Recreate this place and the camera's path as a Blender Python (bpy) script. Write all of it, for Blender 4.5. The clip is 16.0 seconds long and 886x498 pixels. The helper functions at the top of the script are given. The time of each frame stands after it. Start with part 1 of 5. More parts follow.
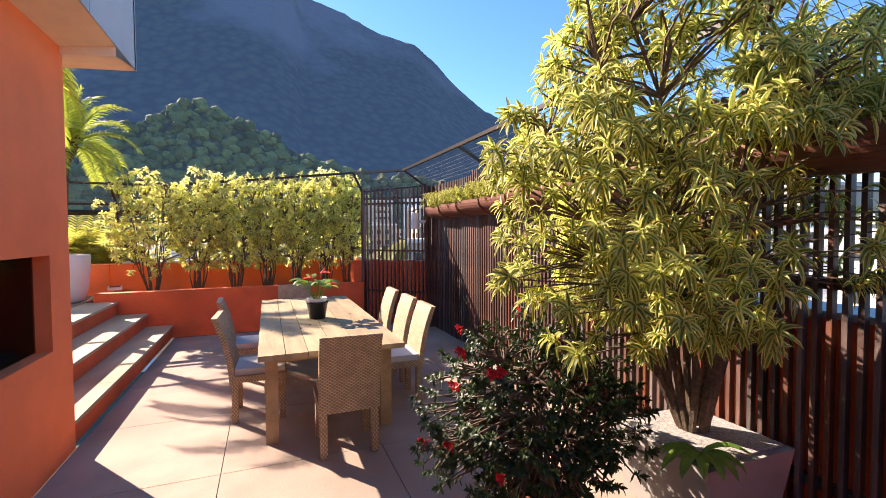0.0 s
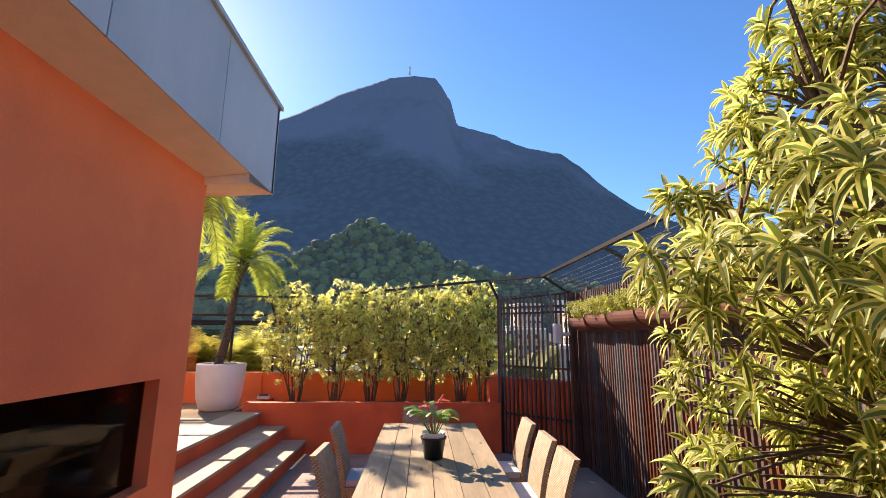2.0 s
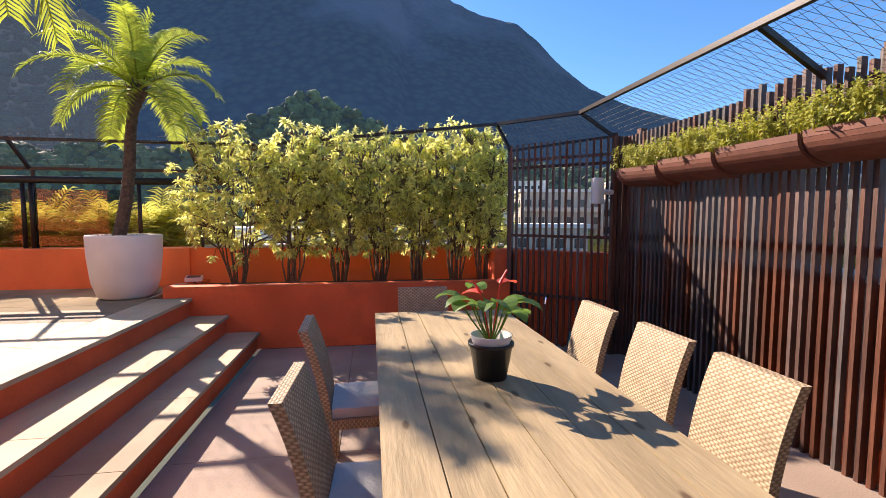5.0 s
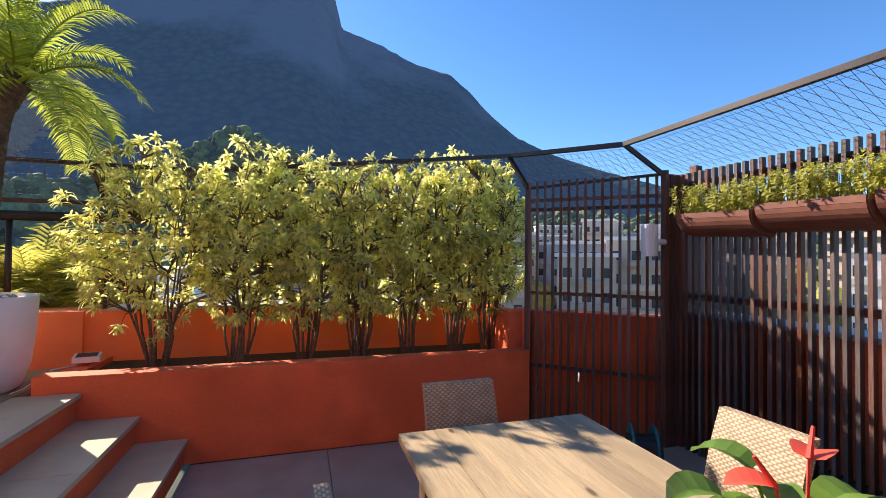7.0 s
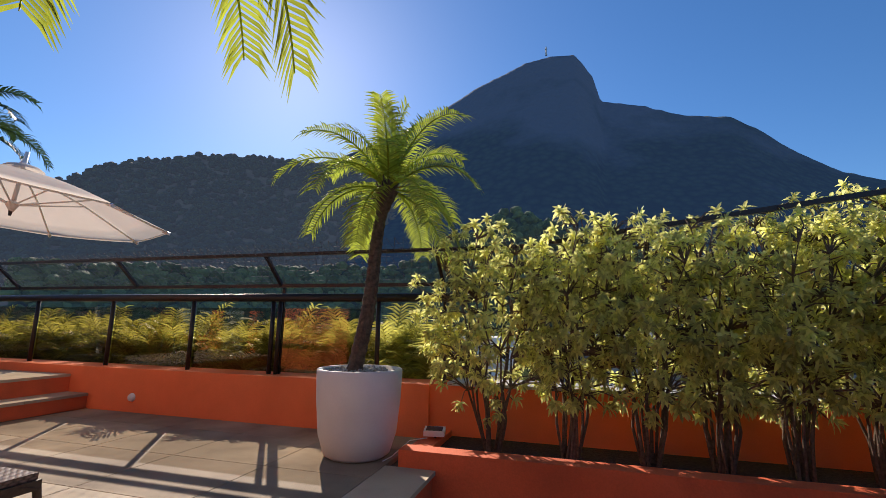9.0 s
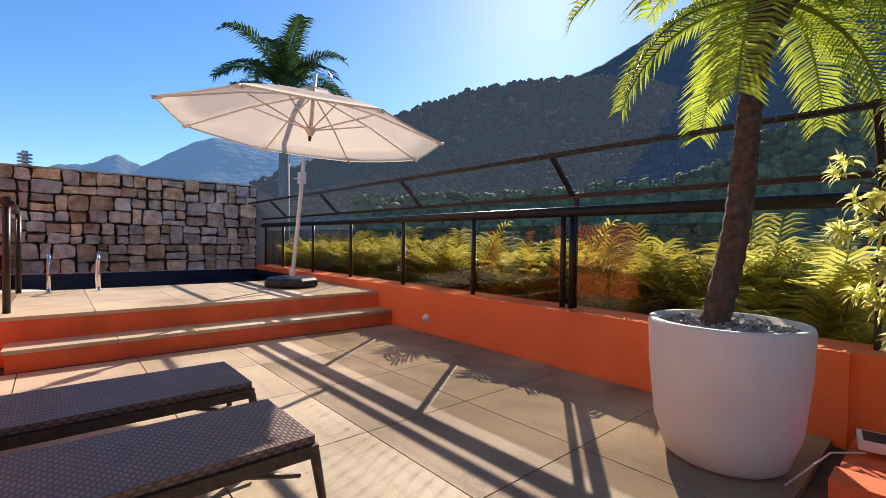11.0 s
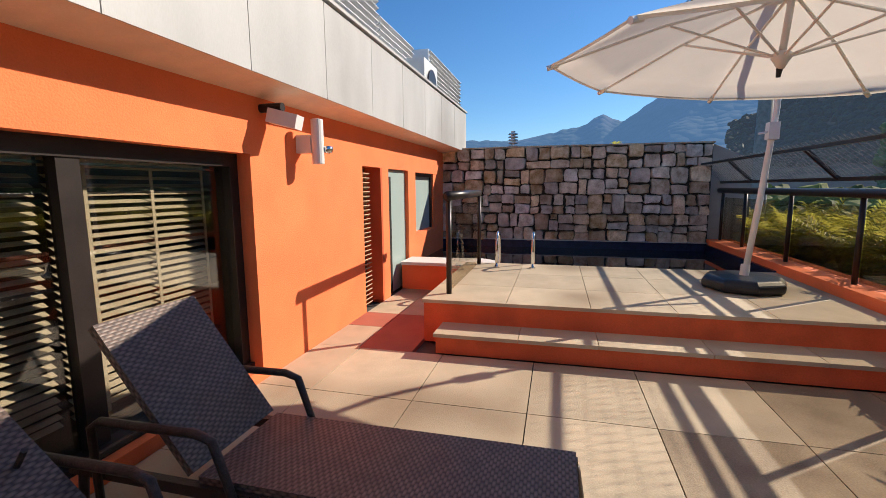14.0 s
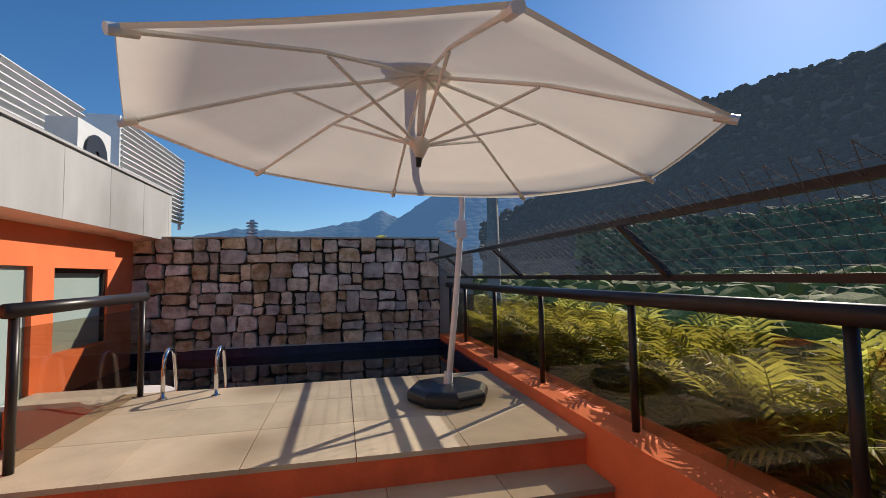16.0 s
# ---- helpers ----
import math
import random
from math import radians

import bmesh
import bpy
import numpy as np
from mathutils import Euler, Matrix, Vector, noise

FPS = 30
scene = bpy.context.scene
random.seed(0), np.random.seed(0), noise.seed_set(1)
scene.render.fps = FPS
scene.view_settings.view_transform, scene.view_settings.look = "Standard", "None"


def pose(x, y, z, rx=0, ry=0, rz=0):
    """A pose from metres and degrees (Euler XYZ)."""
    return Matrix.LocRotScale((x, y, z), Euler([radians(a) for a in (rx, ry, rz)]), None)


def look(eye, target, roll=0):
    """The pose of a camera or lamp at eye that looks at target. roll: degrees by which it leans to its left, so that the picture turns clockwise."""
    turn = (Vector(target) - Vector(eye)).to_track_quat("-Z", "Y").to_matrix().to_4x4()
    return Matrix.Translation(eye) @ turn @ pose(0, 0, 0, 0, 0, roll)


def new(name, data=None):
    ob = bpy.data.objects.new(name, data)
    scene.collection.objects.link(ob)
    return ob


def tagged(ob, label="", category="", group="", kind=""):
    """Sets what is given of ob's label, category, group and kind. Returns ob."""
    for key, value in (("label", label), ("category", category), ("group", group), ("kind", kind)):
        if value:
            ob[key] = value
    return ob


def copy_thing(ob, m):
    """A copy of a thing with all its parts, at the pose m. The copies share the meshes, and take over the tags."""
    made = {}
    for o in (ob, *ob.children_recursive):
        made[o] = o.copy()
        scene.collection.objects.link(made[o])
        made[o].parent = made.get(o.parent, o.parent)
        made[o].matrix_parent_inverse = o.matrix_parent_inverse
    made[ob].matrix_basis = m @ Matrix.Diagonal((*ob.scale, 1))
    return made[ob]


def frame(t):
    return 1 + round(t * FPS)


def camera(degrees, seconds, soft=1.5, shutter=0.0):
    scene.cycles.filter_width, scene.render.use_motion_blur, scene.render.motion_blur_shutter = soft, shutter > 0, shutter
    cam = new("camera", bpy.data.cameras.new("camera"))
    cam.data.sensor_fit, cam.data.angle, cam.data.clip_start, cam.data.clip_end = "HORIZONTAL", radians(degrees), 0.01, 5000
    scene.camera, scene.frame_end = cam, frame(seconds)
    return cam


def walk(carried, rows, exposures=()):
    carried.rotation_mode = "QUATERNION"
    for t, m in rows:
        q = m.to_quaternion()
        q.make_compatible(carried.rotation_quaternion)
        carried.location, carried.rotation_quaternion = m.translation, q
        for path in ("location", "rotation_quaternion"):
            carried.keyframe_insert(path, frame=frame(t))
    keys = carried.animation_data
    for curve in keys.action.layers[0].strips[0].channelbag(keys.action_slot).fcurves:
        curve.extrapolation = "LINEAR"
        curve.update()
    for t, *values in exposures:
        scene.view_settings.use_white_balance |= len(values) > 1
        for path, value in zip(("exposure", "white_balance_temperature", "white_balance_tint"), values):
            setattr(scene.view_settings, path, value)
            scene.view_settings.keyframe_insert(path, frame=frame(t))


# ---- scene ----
cam = camera(89.5, 16.0, 0.8)
PATH = [
    (0, (-0.556, -0.771, 1.75), (0.177, 1.089, 1.678), -0.3),
    (0.5, (-0.51, -0.577, 1.798), (-0.027, 1.363, 1.841), 0.1),
    (1, (-0.4, -0.437, 1.853), (-0.097, 1.533, 2.025), 0.2),
    (1.5, (-0.212, -0.281, 1.91), (-0.052, 1.692, 2.199), 0.3),
    (2, (-0.167, -0.079, 1.91), (-0.081, 1.882, 2.295), 0.4),
    (2.5, (-0.222, 0.214, 1.918), (-0.162, 2.164, 2.358), 0.4),
    (3, (-0.204, 0.532, 1.886), (-0.158, 2.497, 2.258), 0.4),
    (3.5, (-0.265, 0.887, 1.786), (-0.222, 2.878, 1.973), 0.4),
    (4, (-0.417, 1.28, 1.697), (-0.364, 3.279, 1.711), 0.3),
    (4.5, (-0.501, 1.69, 1.638), (-0.378, 3.684, 1.542), 0.2),
    (4.7, (-0.572, 1.844, 1.643), (-0.371, 3.829, 1.503), 0.2),
    (6.8, (-1.081, 3.44, 1.738), (-0.414, 5.325, 1.706), 0.5),
    (7, (-1.161, 3.572, 1.775), (-0.557, 5.478, 1.818), 0.7),
    (7.5, (-1.312, 3.835, 1.827), (-0.953, 5.788, 2.065), 1.0),
    (8, (-1.414, 3.938, 1.858), (-1.354, 5.907, 2.202), 1.3),
    (8.5, (-1.592, 3.998, 1.844), (-1.827, 5.952, 2.202), 1.7),
    (8.7, (-1.629, 4.033, 1.842), (-1.996, 5.966, 2.196), 1.4),
    (10.8, (-2.678, 5.131, 1.855), (-4.078, 6.559, 1.872), 0.7),
    (11, (-2.798, 5.231, 1.85), (-4.304, 6.546, 1.813), 0.9),
    (11.5, (-3.008, 5.428, 1.961), (-4.75, 6.391, 1.772), 0.9),
    (12, (-3.239, 5.359, 1.973), (-5.135, 5.903, 1.645), 0.9),
    (12.5, (-3.514, 5.256, 2.079), (-5.453, 5.373, 1.602), 0.5),
    (13, (-3.579, 5.447, 2.143), (-5.502, 5.208, 1.645), -0.6),
    (13.5, (-3.705, 5.8, 2.221), (-5.615, 5.355, 1.827), -0.6),
    (14, (-4.057, 6.009, 2.24), (-5.978, 5.521, 1.967), -0.4),
    (14.5, (-4.405, 6.305, 2.279), (-6.367, 5.938, 2.152), -0.4),
    (15, (-4.724, 6.614, 2.307), (-6.717, 6.454, 2.277), -0.5),
    (15.5, (-5.036, 6.749, 2.319), (-7.033, 6.856, 2.357), -0.7),
    (16, (-5.165, 7.004, 2.338), (-7.112, 7.446, 2.455), -0.9),
]
EXPOSURE = [(0, 1.82, 7200, 22), (0.5, 1.86, 7200, 22), (1.0, 1.75, 7200, 22), (2.0, 1.45, 7200, 22), (3.5, 1.28, 7100, 20), (4.7, 1.35, 7000, 20), (7.0, 1.33, 6800, 18), (7.6, 0.97, 6700, 18), (8.4, 0.4, 6600, 16), (8.7, 0.4, 6600, 16), (10.8, 0.82, 6700, 15), (12.5, 0.88, 6800, 14), (14.5, 0.42, 6500, 10), (16, 0.2, 6500, 10)]
walk(cam, [(t, look(eye, target, roll)) for t, eye, target, roll in PATH], EXPOSURE)

# world, sun, light
SUN = Vector((-0.505, 0.688, 0.52)).normalized()
world = bpy.data.worlds.new("world")
scene.world = world
world.use_nodes = True
wn = world.node_tree.nodes
sky = wn.new("ShaderNodeTexSky")
sky.sky_type, sky.sun_disc = "NISHITA", False
sky.sun_elevation, sky.sun_rotation = math.asin(SUN.z), math.atan2(SUN.x, SUN.y)
sky.altitude, sky.air_density, sky.dust_density, sky.ozone_density = 20, 1.0, 0.22, 6.0
wn["Background"].inputs[1].default_value = 0.1
deep = wn.new("ShaderNodeHueSaturation")
deep.inputs["Saturation"].default_value = 1.15
world.node_tree.links.new(sky.outputs[0], deep.inputs["Color"])
world.node_tree.links.new(deep.outputs[0], wn["Background"].inputs[0])
sun = new("sun", bpy.data.lights.new("sun", "SUN"))
sun.data.energy, sun.data.angle, sun.data.color = 4.4, radians(0.5), (1.0, 0.9, 0.76)
sun.matrix_world = look(SUN * 50, (0, 0, 0))


# ---- materials ----
def mat(name, color, rough=0.7, metal=0.0, vary=0.25, scale=6.0, bump=0.2, fine=60.0, second=None, spec=0.4, per_object=0.0, stain=0.0, stretch=None):
    m = bpy.data.materials.new(name)
    m.use_nodes = True
    n, l = m.node_tree.nodes, m.node_tree.links
    b = n["Principled BSDF"]
    b.inputs["Roughness"].default_value, b.inputs["Metallic"].default_value = rough, metal
    b.inputs["Specular IOR Level"].default_value = spec
    tc = n.new("ShaderNodeTexCoord")
    big, small = n.new("ShaderNodeTexNoise"), n.new("ShaderNodeTexNoise")
    big.inputs["Scale"].default_value, big.inputs["Detail"].default_value = scale, 6
    small.inputs["Scale"].default_value, small.inputs["Detail"].default_value = fine, 4
    mp = n.new("ShaderNodeMapping")
    mp.inputs["Scale"].default_value = stretch or (1, 1, 1)
    l.new(tc.outputs["Object"], mp.inputs["Vector"])
    for t in (big, small):
        l.new(mp.outputs[0], t.inputs["Vector"])
    ramp = n.new("ShaderNodeValToRGB")
    c2 = second or [min(1, c * (1 + vary)) for c in color]
    ramp.color_ramp.elements[0].color = (*[c * (1 - vary) for c in color], 1)
    ramp.color_ramp.elements[1].color = (*c2, 1)
    ramp.color_ramp.elements[0].position, ramp.color_ramp.elements[1].position = 0.3, 0.7
    add = n.new("ShaderNodeMath")
    add.operation = "MULTIPLY_ADD"
    l.new(small.outputs["Fac"], add.inputs[0])
    add.inputs[1].default_value = 0.35
    sub = n.new("ShaderNodeMath")
    sub.operation = "SUBTRACT"
    l.new(big.outputs["Fac"], sub.inputs[0])
    sub.inputs[1].default_value = 0.17
    l.new(sub.outputs[0], add.inputs[2])
    l.new(add.outputs[0], ramp.inputs[0])
    out = ramp.outputs[0]
    if stain:
        st, sr, mx = n.new("ShaderNodeTexNoise"), n.new("ShaderNodeValToRGB"), n.new("ShaderNodeMix")
        st.inputs["Scale"].default_value, st.inputs["Detail"].default_value = scale * 0.25, 8
        l.new(tc.outputs["Object"], st.inputs["Vector"])
        sr.color_ramp.elements[0].position, sr.color_ramp.elements[1].position = 0.5, 0.68
        mx.data_type, mx.blend_type = "RGBA", "MULTIPLY"
        sc = n.new("ShaderNodeMath")
        sc.operation = "MULTIPLY"
        sc.inputs[1].default_value = stain
        l.new(st.outputs["Fac"], sr.inputs[0])
        l.new(sr.outputs[0], sc.inputs[0])
        l.new(sc.outputs[0], mx.inputs["Factor"])
        l.new(out, mx.inputs[6])
        mx.inputs[7].default_value = (0.45, 0.4, 0.36, 1)
        out = mx.outputs[2]
    if per_object:
        oi, hs = n.new("ShaderNodeObjectInfo"), n.new("ShaderNodeHueSaturation")
        mr = n.new("ShaderNodeMapRange")
        mr.inputs[3].default_value, mr.inputs[4].default_value = 1 - per_object, 1 + per_object
        l.new(oi.outputs["Random"], mr.inputs[0])
        l.new(mr.outputs[0], hs.inputs["Value"])
        if per_object > 0.33:
            m7, fr, ms = n.new("ShaderNodeMath"), n.new("ShaderNodeMath"), n.new("ShaderNodeMapRange")
            m7.operation, fr.operation = "MULTIPLY", "FRACT"
            m7.inputs[1].default_value = 7.31
            ms.inputs[3].default_value, ms.inputs[4].default_value = 0.35, 1.35
            l.new(oi.outputs["Random"], m7.inputs[0])
            l.new(m7.outputs[0], fr.inputs[0])
            l.new(fr.outputs[0], ms.inputs[0])
            l.new(ms.outputs[0], hs.inputs["Saturation"])
        l.new(out, hs.inputs["Color"])
        out = hs.outputs[0]
    l.new(out, b.inputs["Base Color"])
    if bump:
        bp = n.new("ShaderNodeBump")
        bp.inputs["Strength"].default_value, bp.inputs["Distance"].default_value = bump, 0.01
        l.new(small.outputs["Fac"], bp.inputs["Height"])
        l.new(bp.outputs[0], b.inputs["Normal"])
    return m


def weave(name, light, dark, sx, sy, rough):
    """Wicker: flat strands that run along u and dip under every other upright, row against row, in the object's own
    metres. Crease shade is put into the colour: dips and strand edges go dark.
    """
    m = mat(name, light, rough, vary=0.25, scale=14, bump=0, spec=0.35)
    n, l = m.node_tree.nodes, m.node_tree.links
    b = n["Principled BSDF"]

    def op(kind, x, y=None, z=None):
        q = n.new("ShaderNodeMath")
        q.operation = kind
        for i, val in enumerate((x, y, z)):
            if val is None:
                continue
            if isinstance(val, (int, float)):
                q.inputs[i].default_value = val
            else:
                l.new(val, q.inputs[i])
        return q.outputs[0]

    uv, sep = n.new("ShaderNodeUVMap"), n.new("ShaderNodeSeparateXYZ")
    l.new(uv.outputs[0], sep.inputs[0])
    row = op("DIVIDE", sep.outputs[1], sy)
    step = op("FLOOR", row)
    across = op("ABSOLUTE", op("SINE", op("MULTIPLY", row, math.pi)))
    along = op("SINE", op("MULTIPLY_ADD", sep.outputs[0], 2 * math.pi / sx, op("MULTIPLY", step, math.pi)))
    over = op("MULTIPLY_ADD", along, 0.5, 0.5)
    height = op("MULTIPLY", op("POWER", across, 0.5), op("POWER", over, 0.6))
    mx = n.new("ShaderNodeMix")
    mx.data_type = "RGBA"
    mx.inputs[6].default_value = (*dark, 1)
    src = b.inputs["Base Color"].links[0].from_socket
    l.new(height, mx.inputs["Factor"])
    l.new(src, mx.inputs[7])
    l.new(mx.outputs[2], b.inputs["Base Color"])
    bp = n.new("ShaderNodeBump")
    bp.inputs["Strength"].default_value, bp.inputs["Distance"].default_value = 0.55, sy * 0.3
    l.new(height, bp.inputs["Height"])
    l.new(bp.outputs[0], b.inputs["Normal"])
    return m


def leafy(name, color, trans=0.45, vary=0.3, rough=0.45, spread=0.3):
    m = mat(name, color, rough, vary=vary, scale=3, bump=0, fine=25)
    n, l = m.node_tree.nodes, m.node_tree.links
    b = n["Principled BSDF"]
    src = b.inputs["Base Color"].links[0].from_socket
    geo, hs, mr = n.new("ShaderNodeNewGeometry"), n.new("ShaderNodeHueSaturation"), n.new("ShaderNodeMapRange")
    mr.inputs[3].default_value, mr.inputs[4].default_value = 1 - spread, 1 + spread
    l.new(geo.outputs["Random Per Island"], mr.inputs[0])
    l.new(mr.outputs[0], hs.inputs["Value"])
    l.new(src, hs.inputs["Color"])
    l.new(hs.outputs[0], b.inputs["Base Color"])
    tr, mx = n.new("ShaderNodeBsdfTranslucent"), n.new("ShaderNodeMixShader")
    l.new(hs.outputs[0], tr.inputs[0])
    mx.inputs[0].default_value = trans
    l.new(b.outputs[0], mx.inputs[1])
    l.new(tr.outputs[0], mx.inputs[2])
    l.new(mx.outputs[0], n["Material Output"].inputs[0])
    return m


def glass(name, color, rough=0.02, mix=0.5, edge=0.22):
    m = bpy.data.materials.new(name)
    m.use_nodes = True
    n, l = m.node_tree.nodes, m.node_tree.links
    n.remove(n["Principled BSDF"])
    t, g, mx, f = n.new("ShaderNodeBsdfTransparent"), n.new("ShaderNodeBsdfGlossy"), n.new("ShaderNodeMixShader"), n.new("ShaderNodeLayerWeight")
    ml = n.new("ShaderNodeMath")
    ml.operation, ml.use_clamp = "MULTIPLY_ADD", True
    ml.inputs[1].default_value, ml.inputs[2].default_value = edge, mix
    t.inputs[0].default_value = (*color, 1)
    g.inputs["Roughness"].default_value = rough
    f.inputs[0].default_value = 0.25
    l.new(f.outputs["Facing"], ml.inputs[0])
    l.new(ml.outputs[0], mx.inputs[0])
    l.new(t.outputs[0], mx.inputs[1])
    l.new(g.outputs[0], mx.inputs[2])
    l.new(mx.outputs[0], n["Material Output"].inputs[0])
    return m


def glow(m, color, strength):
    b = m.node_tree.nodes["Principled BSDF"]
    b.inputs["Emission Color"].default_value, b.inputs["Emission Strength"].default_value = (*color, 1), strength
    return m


ORANGE = mat("orange_stucco", (0.95, 0.215, 0.075), 0.85, vary=0.1, scale=2.2, bump=0.35, fine=90, stain=0.15)
RUST = mat("red_orange_paint", (0.78, 0.15, 0.05), 0.8, vary=0.16, scale=3, bump=0.35, fine=70, stain=0.5)
TILE = mat("beige_stone_tile", (0.52, 0.42, 0.29), 0.75, vary=0.13, scale=3, bump=0.25, fine=110, per_object=0.09, stain=0.85)
FLOOR = mat("pale_cement_floor", (0.385, 0.29, 0.23), 0.8, vary=0.15, scale=2.4, bump=0.3, fine=80, per_object=0.05, stain=0.6)
# brown dirt, darkened further in colour for the palm shade by the parapet
DIRTSHADE = mat("dirty_shaded_stone_tile", (0.30, 0.215, 0.135), 0.8, vary=0.3, second=(0.46, 0.36, 0.24), scale=2.2, bump=0.3, fine=90, per_object=0.08, stain=0.9)
JOINT = mat("dark_joint", (0.09, 0.08, 0.07), 0.9, vary=0.2)
MARBLE = mat("white_stone_slab", (0.47, 0.465, 0.455), 0.5, vary=0.09, scale=1.6, bump=0.08, per_object=0.06, stain=0.45, stretch=(1.6, 1.6, 0.5))
SOFFIT = mat("pale_soffit_paint", (0.84, 0.66, 0.50), 0.8, vary=0.06)
FENCE = mat("dark_red_brown_wood", (0.115, 0.053, 0.038), 0.55, vary=0.4, scale=5, bump=0.35, fine=25, per_object=0.35, stretch=(3, 3, 0.4))
METAL = mat("dark_brown_metal", (0.03, 0.022, 0.02), 0.35, metal=0.2, vary=0.2, bump=0.03)
WOOD = mat("weathered_table_wood", (0.38, 0.285, 0.165), 0.55, vary=0.2, scale=3, bump=0.3, fine=16, per_object=0.14, stain=0.45, stretch=(4, 0.5, 3))
wn_, wl = WOOD.node_tree.nodes, WOOD.node_tree.links
wb_ = wn_["Principled BSDF"]
wc, wm, wv, wr, wx = wn_.new("ShaderNodeTexCoord"), wn_.new("ShaderNodeMapping"), wn_.new("ShaderNodeTexVoronoi"), wn_.new("ShaderNodeValToRGB"), wn_.new("ShaderNodeMix")
wm.inputs["Scale"].default_value = (3.4, 1.3, 1)
wl.new(wc.outputs["Object"], wm.inputs["Vector"])
wl.new(wm.outputs[0], wv.inputs["Vector"])
wv.voronoi_dimensions, wv.inputs["Scale"].default_value = "2D", 1.0
wr.color_ramp.elements[0].color, wr.color_ramp.elements[1].color = (0.85, 0.85, 0.85, 1), (0, 0, 0, 1)
wr.color_ramp.elements[0].position, wr.color_ramp.elements[1].position = 0.03, 0.065
wl.new(wv.outputs["Distance"], wr.inputs[0])
wx.data_type = "RGBA"
wl.new(wr.outputs[0], wx.inputs["Factor"])
wl.new(wb_.inputs["Base Color"].links[0].from_socket, wx.inputs[6])
wx.inputs[7].default_value = (0.10, 0.055, 0.025, 1)
wl.new(wx.outputs[2], wb_.inputs["Base Color"])
LEGW = mat("pale_leg_wood", (0.40, 0.28, 0.15), 0.65, vary=0.2)
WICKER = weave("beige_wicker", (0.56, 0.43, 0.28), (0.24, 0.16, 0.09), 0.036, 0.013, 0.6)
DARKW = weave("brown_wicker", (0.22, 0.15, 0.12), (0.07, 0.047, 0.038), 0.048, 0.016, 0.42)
FRAMEW = mat("brown_wicker_frame", (0.05, 0.03, 0.022), 0.4, vary=0.4, scale=30, bump=0.5, fine=120)
CLOTH = mat("grey_white_cushion", (0.55, 0.54, 0.53), 0.9, vary=0.08)
WHITE = mat("white_matt_pot", (0.74, 0.71, 0.67), 0.6, vary=0.05, scale=3, bump=0.08, stain=0.15)
PLASTIC = mat("white_plastic", (0.75, 0.74, 0.72), 0.35, vary=0.03, bump=0)
BLACK = mat("black_plastic", (0.018, 0.018, 0.02), 0.35, vary=0.2, bump=0.1)
TERRA = mat("brown_clay_box", (0.20, 0.08, 0.055), 0.6, vary=0.15, scale=6, bump=0.1, per_object=0.08)
SOIL = mat("dark_soil", (0.05, 0.035, 0.025), 0.95, vary=0.5, scale=30, bump=0.9, fine=120)
GRAVEL = mat("grey_gravel", (0.36, 0.34, 0.32), 0.85, vary=0.4, scale=60, bump=0.8, fine=120)
GRAVELB = mat("grey_concrete_box", (0.34, 0.325, 0.30), 0.75, vary=0.1, scale=4, bump=0.15, stain=0.4)
STONE = mat("rubble_stone", (0.60, 0.40, 0.23), 0.8, vary=0.45, second=(0.76, 0.64, 0.48), scale=7, bump=0.7, fine=35, per_object=0.35, stain=0.5)
MORTAR = mat("dark_mortar", (0.055, 0.043, 0.033), 0.95, vary=0.3, bump=0.5)
POOL = mat("navy_pool_tile", (0.012, 0.016, 0.05), 0.25, vary=0.3, scale=12, bump=0.02)
CHROME = mat("polished_steel", (0.78, 0.78, 0.78), 0.12, metal=1.0, vary=0.03, bump=0)
BLIND = mat("beige_blind_slat", (0.50, 0.42, 0.30), 0.55, vary=0.08, bump=0)
# very dark colour carries the dimness of the room behind the glass
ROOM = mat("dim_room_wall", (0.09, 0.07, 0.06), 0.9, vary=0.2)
# black fill: oven inside, and painted darkness at door 2 and window 1
RECESS = mat("black_recess_fill", (0.012, 0.011, 0.01), 0.6, vary=0.3)
FROST = mat("frosted_green_glass", (0.36, 0.45, 0.43), 0.3, vary=0.05, scale=1, bump=0)
LOUVRE = mat("white_louvre", (0.72, 0.73, 0.74), 0.45, vary=0.04, bump=0)
TRUNK = mat("palm_trunk", (0.10, 0.065, 0.045), 0.9, vary=0.45, scale=25, bump=1.0, fine=60)
BARK = mat("grey_brown_bark", (0.13, 0.09, 0.06), 0.9, vary=0.35, scale=30, bump=0.6)
PALEBARK = mat("grey_royal_palm_bark", (0.30, 0.29, 0.27), 0.9, vary=0.2, scale=8, bump=0.3)
GREEN = leafy("leaf_green_stripe", (0.20, 0.27, 0.045), 0.55)
YELLOW = leafy("leaf_yellow_margin", (0.70, 0.66, 0.20), 0.55, vary=0.15)
HEDGEG = leafy("hedge_leaf", (0.74, 0.74, 0.27), 0.68, spread=0.4)
PALMG = leafy("date_palm_leaf", (0.36, 0.43, 0.05), 0.6)
ARECA = leafy("areca_leaf", (0.46, 0.44, 0.09), 0.66, vary=0.4)
BROAD = leafy("broad_green_leaf", (0.16, 0.30, 0.05), 0.45)
DARKG = leafy("dark_shrub_leaf", (0.03, 0.055, 0.015), 0.25)
ROYALG = leafy("royal_palm_leaf", (0.05, 0.10, 0.025), 0.3)
BOXG = leafy("box_plant_leaf", (0.46, 0.46, 0.09), 0.5)
RED = leafy("red_petal", (0.55, 0.02, 0.02), 0.3, vary=0.1)
CORAL = leafy("coral_flower", (0.72, 0.10, 0.06), 0.3, vary=0.1)
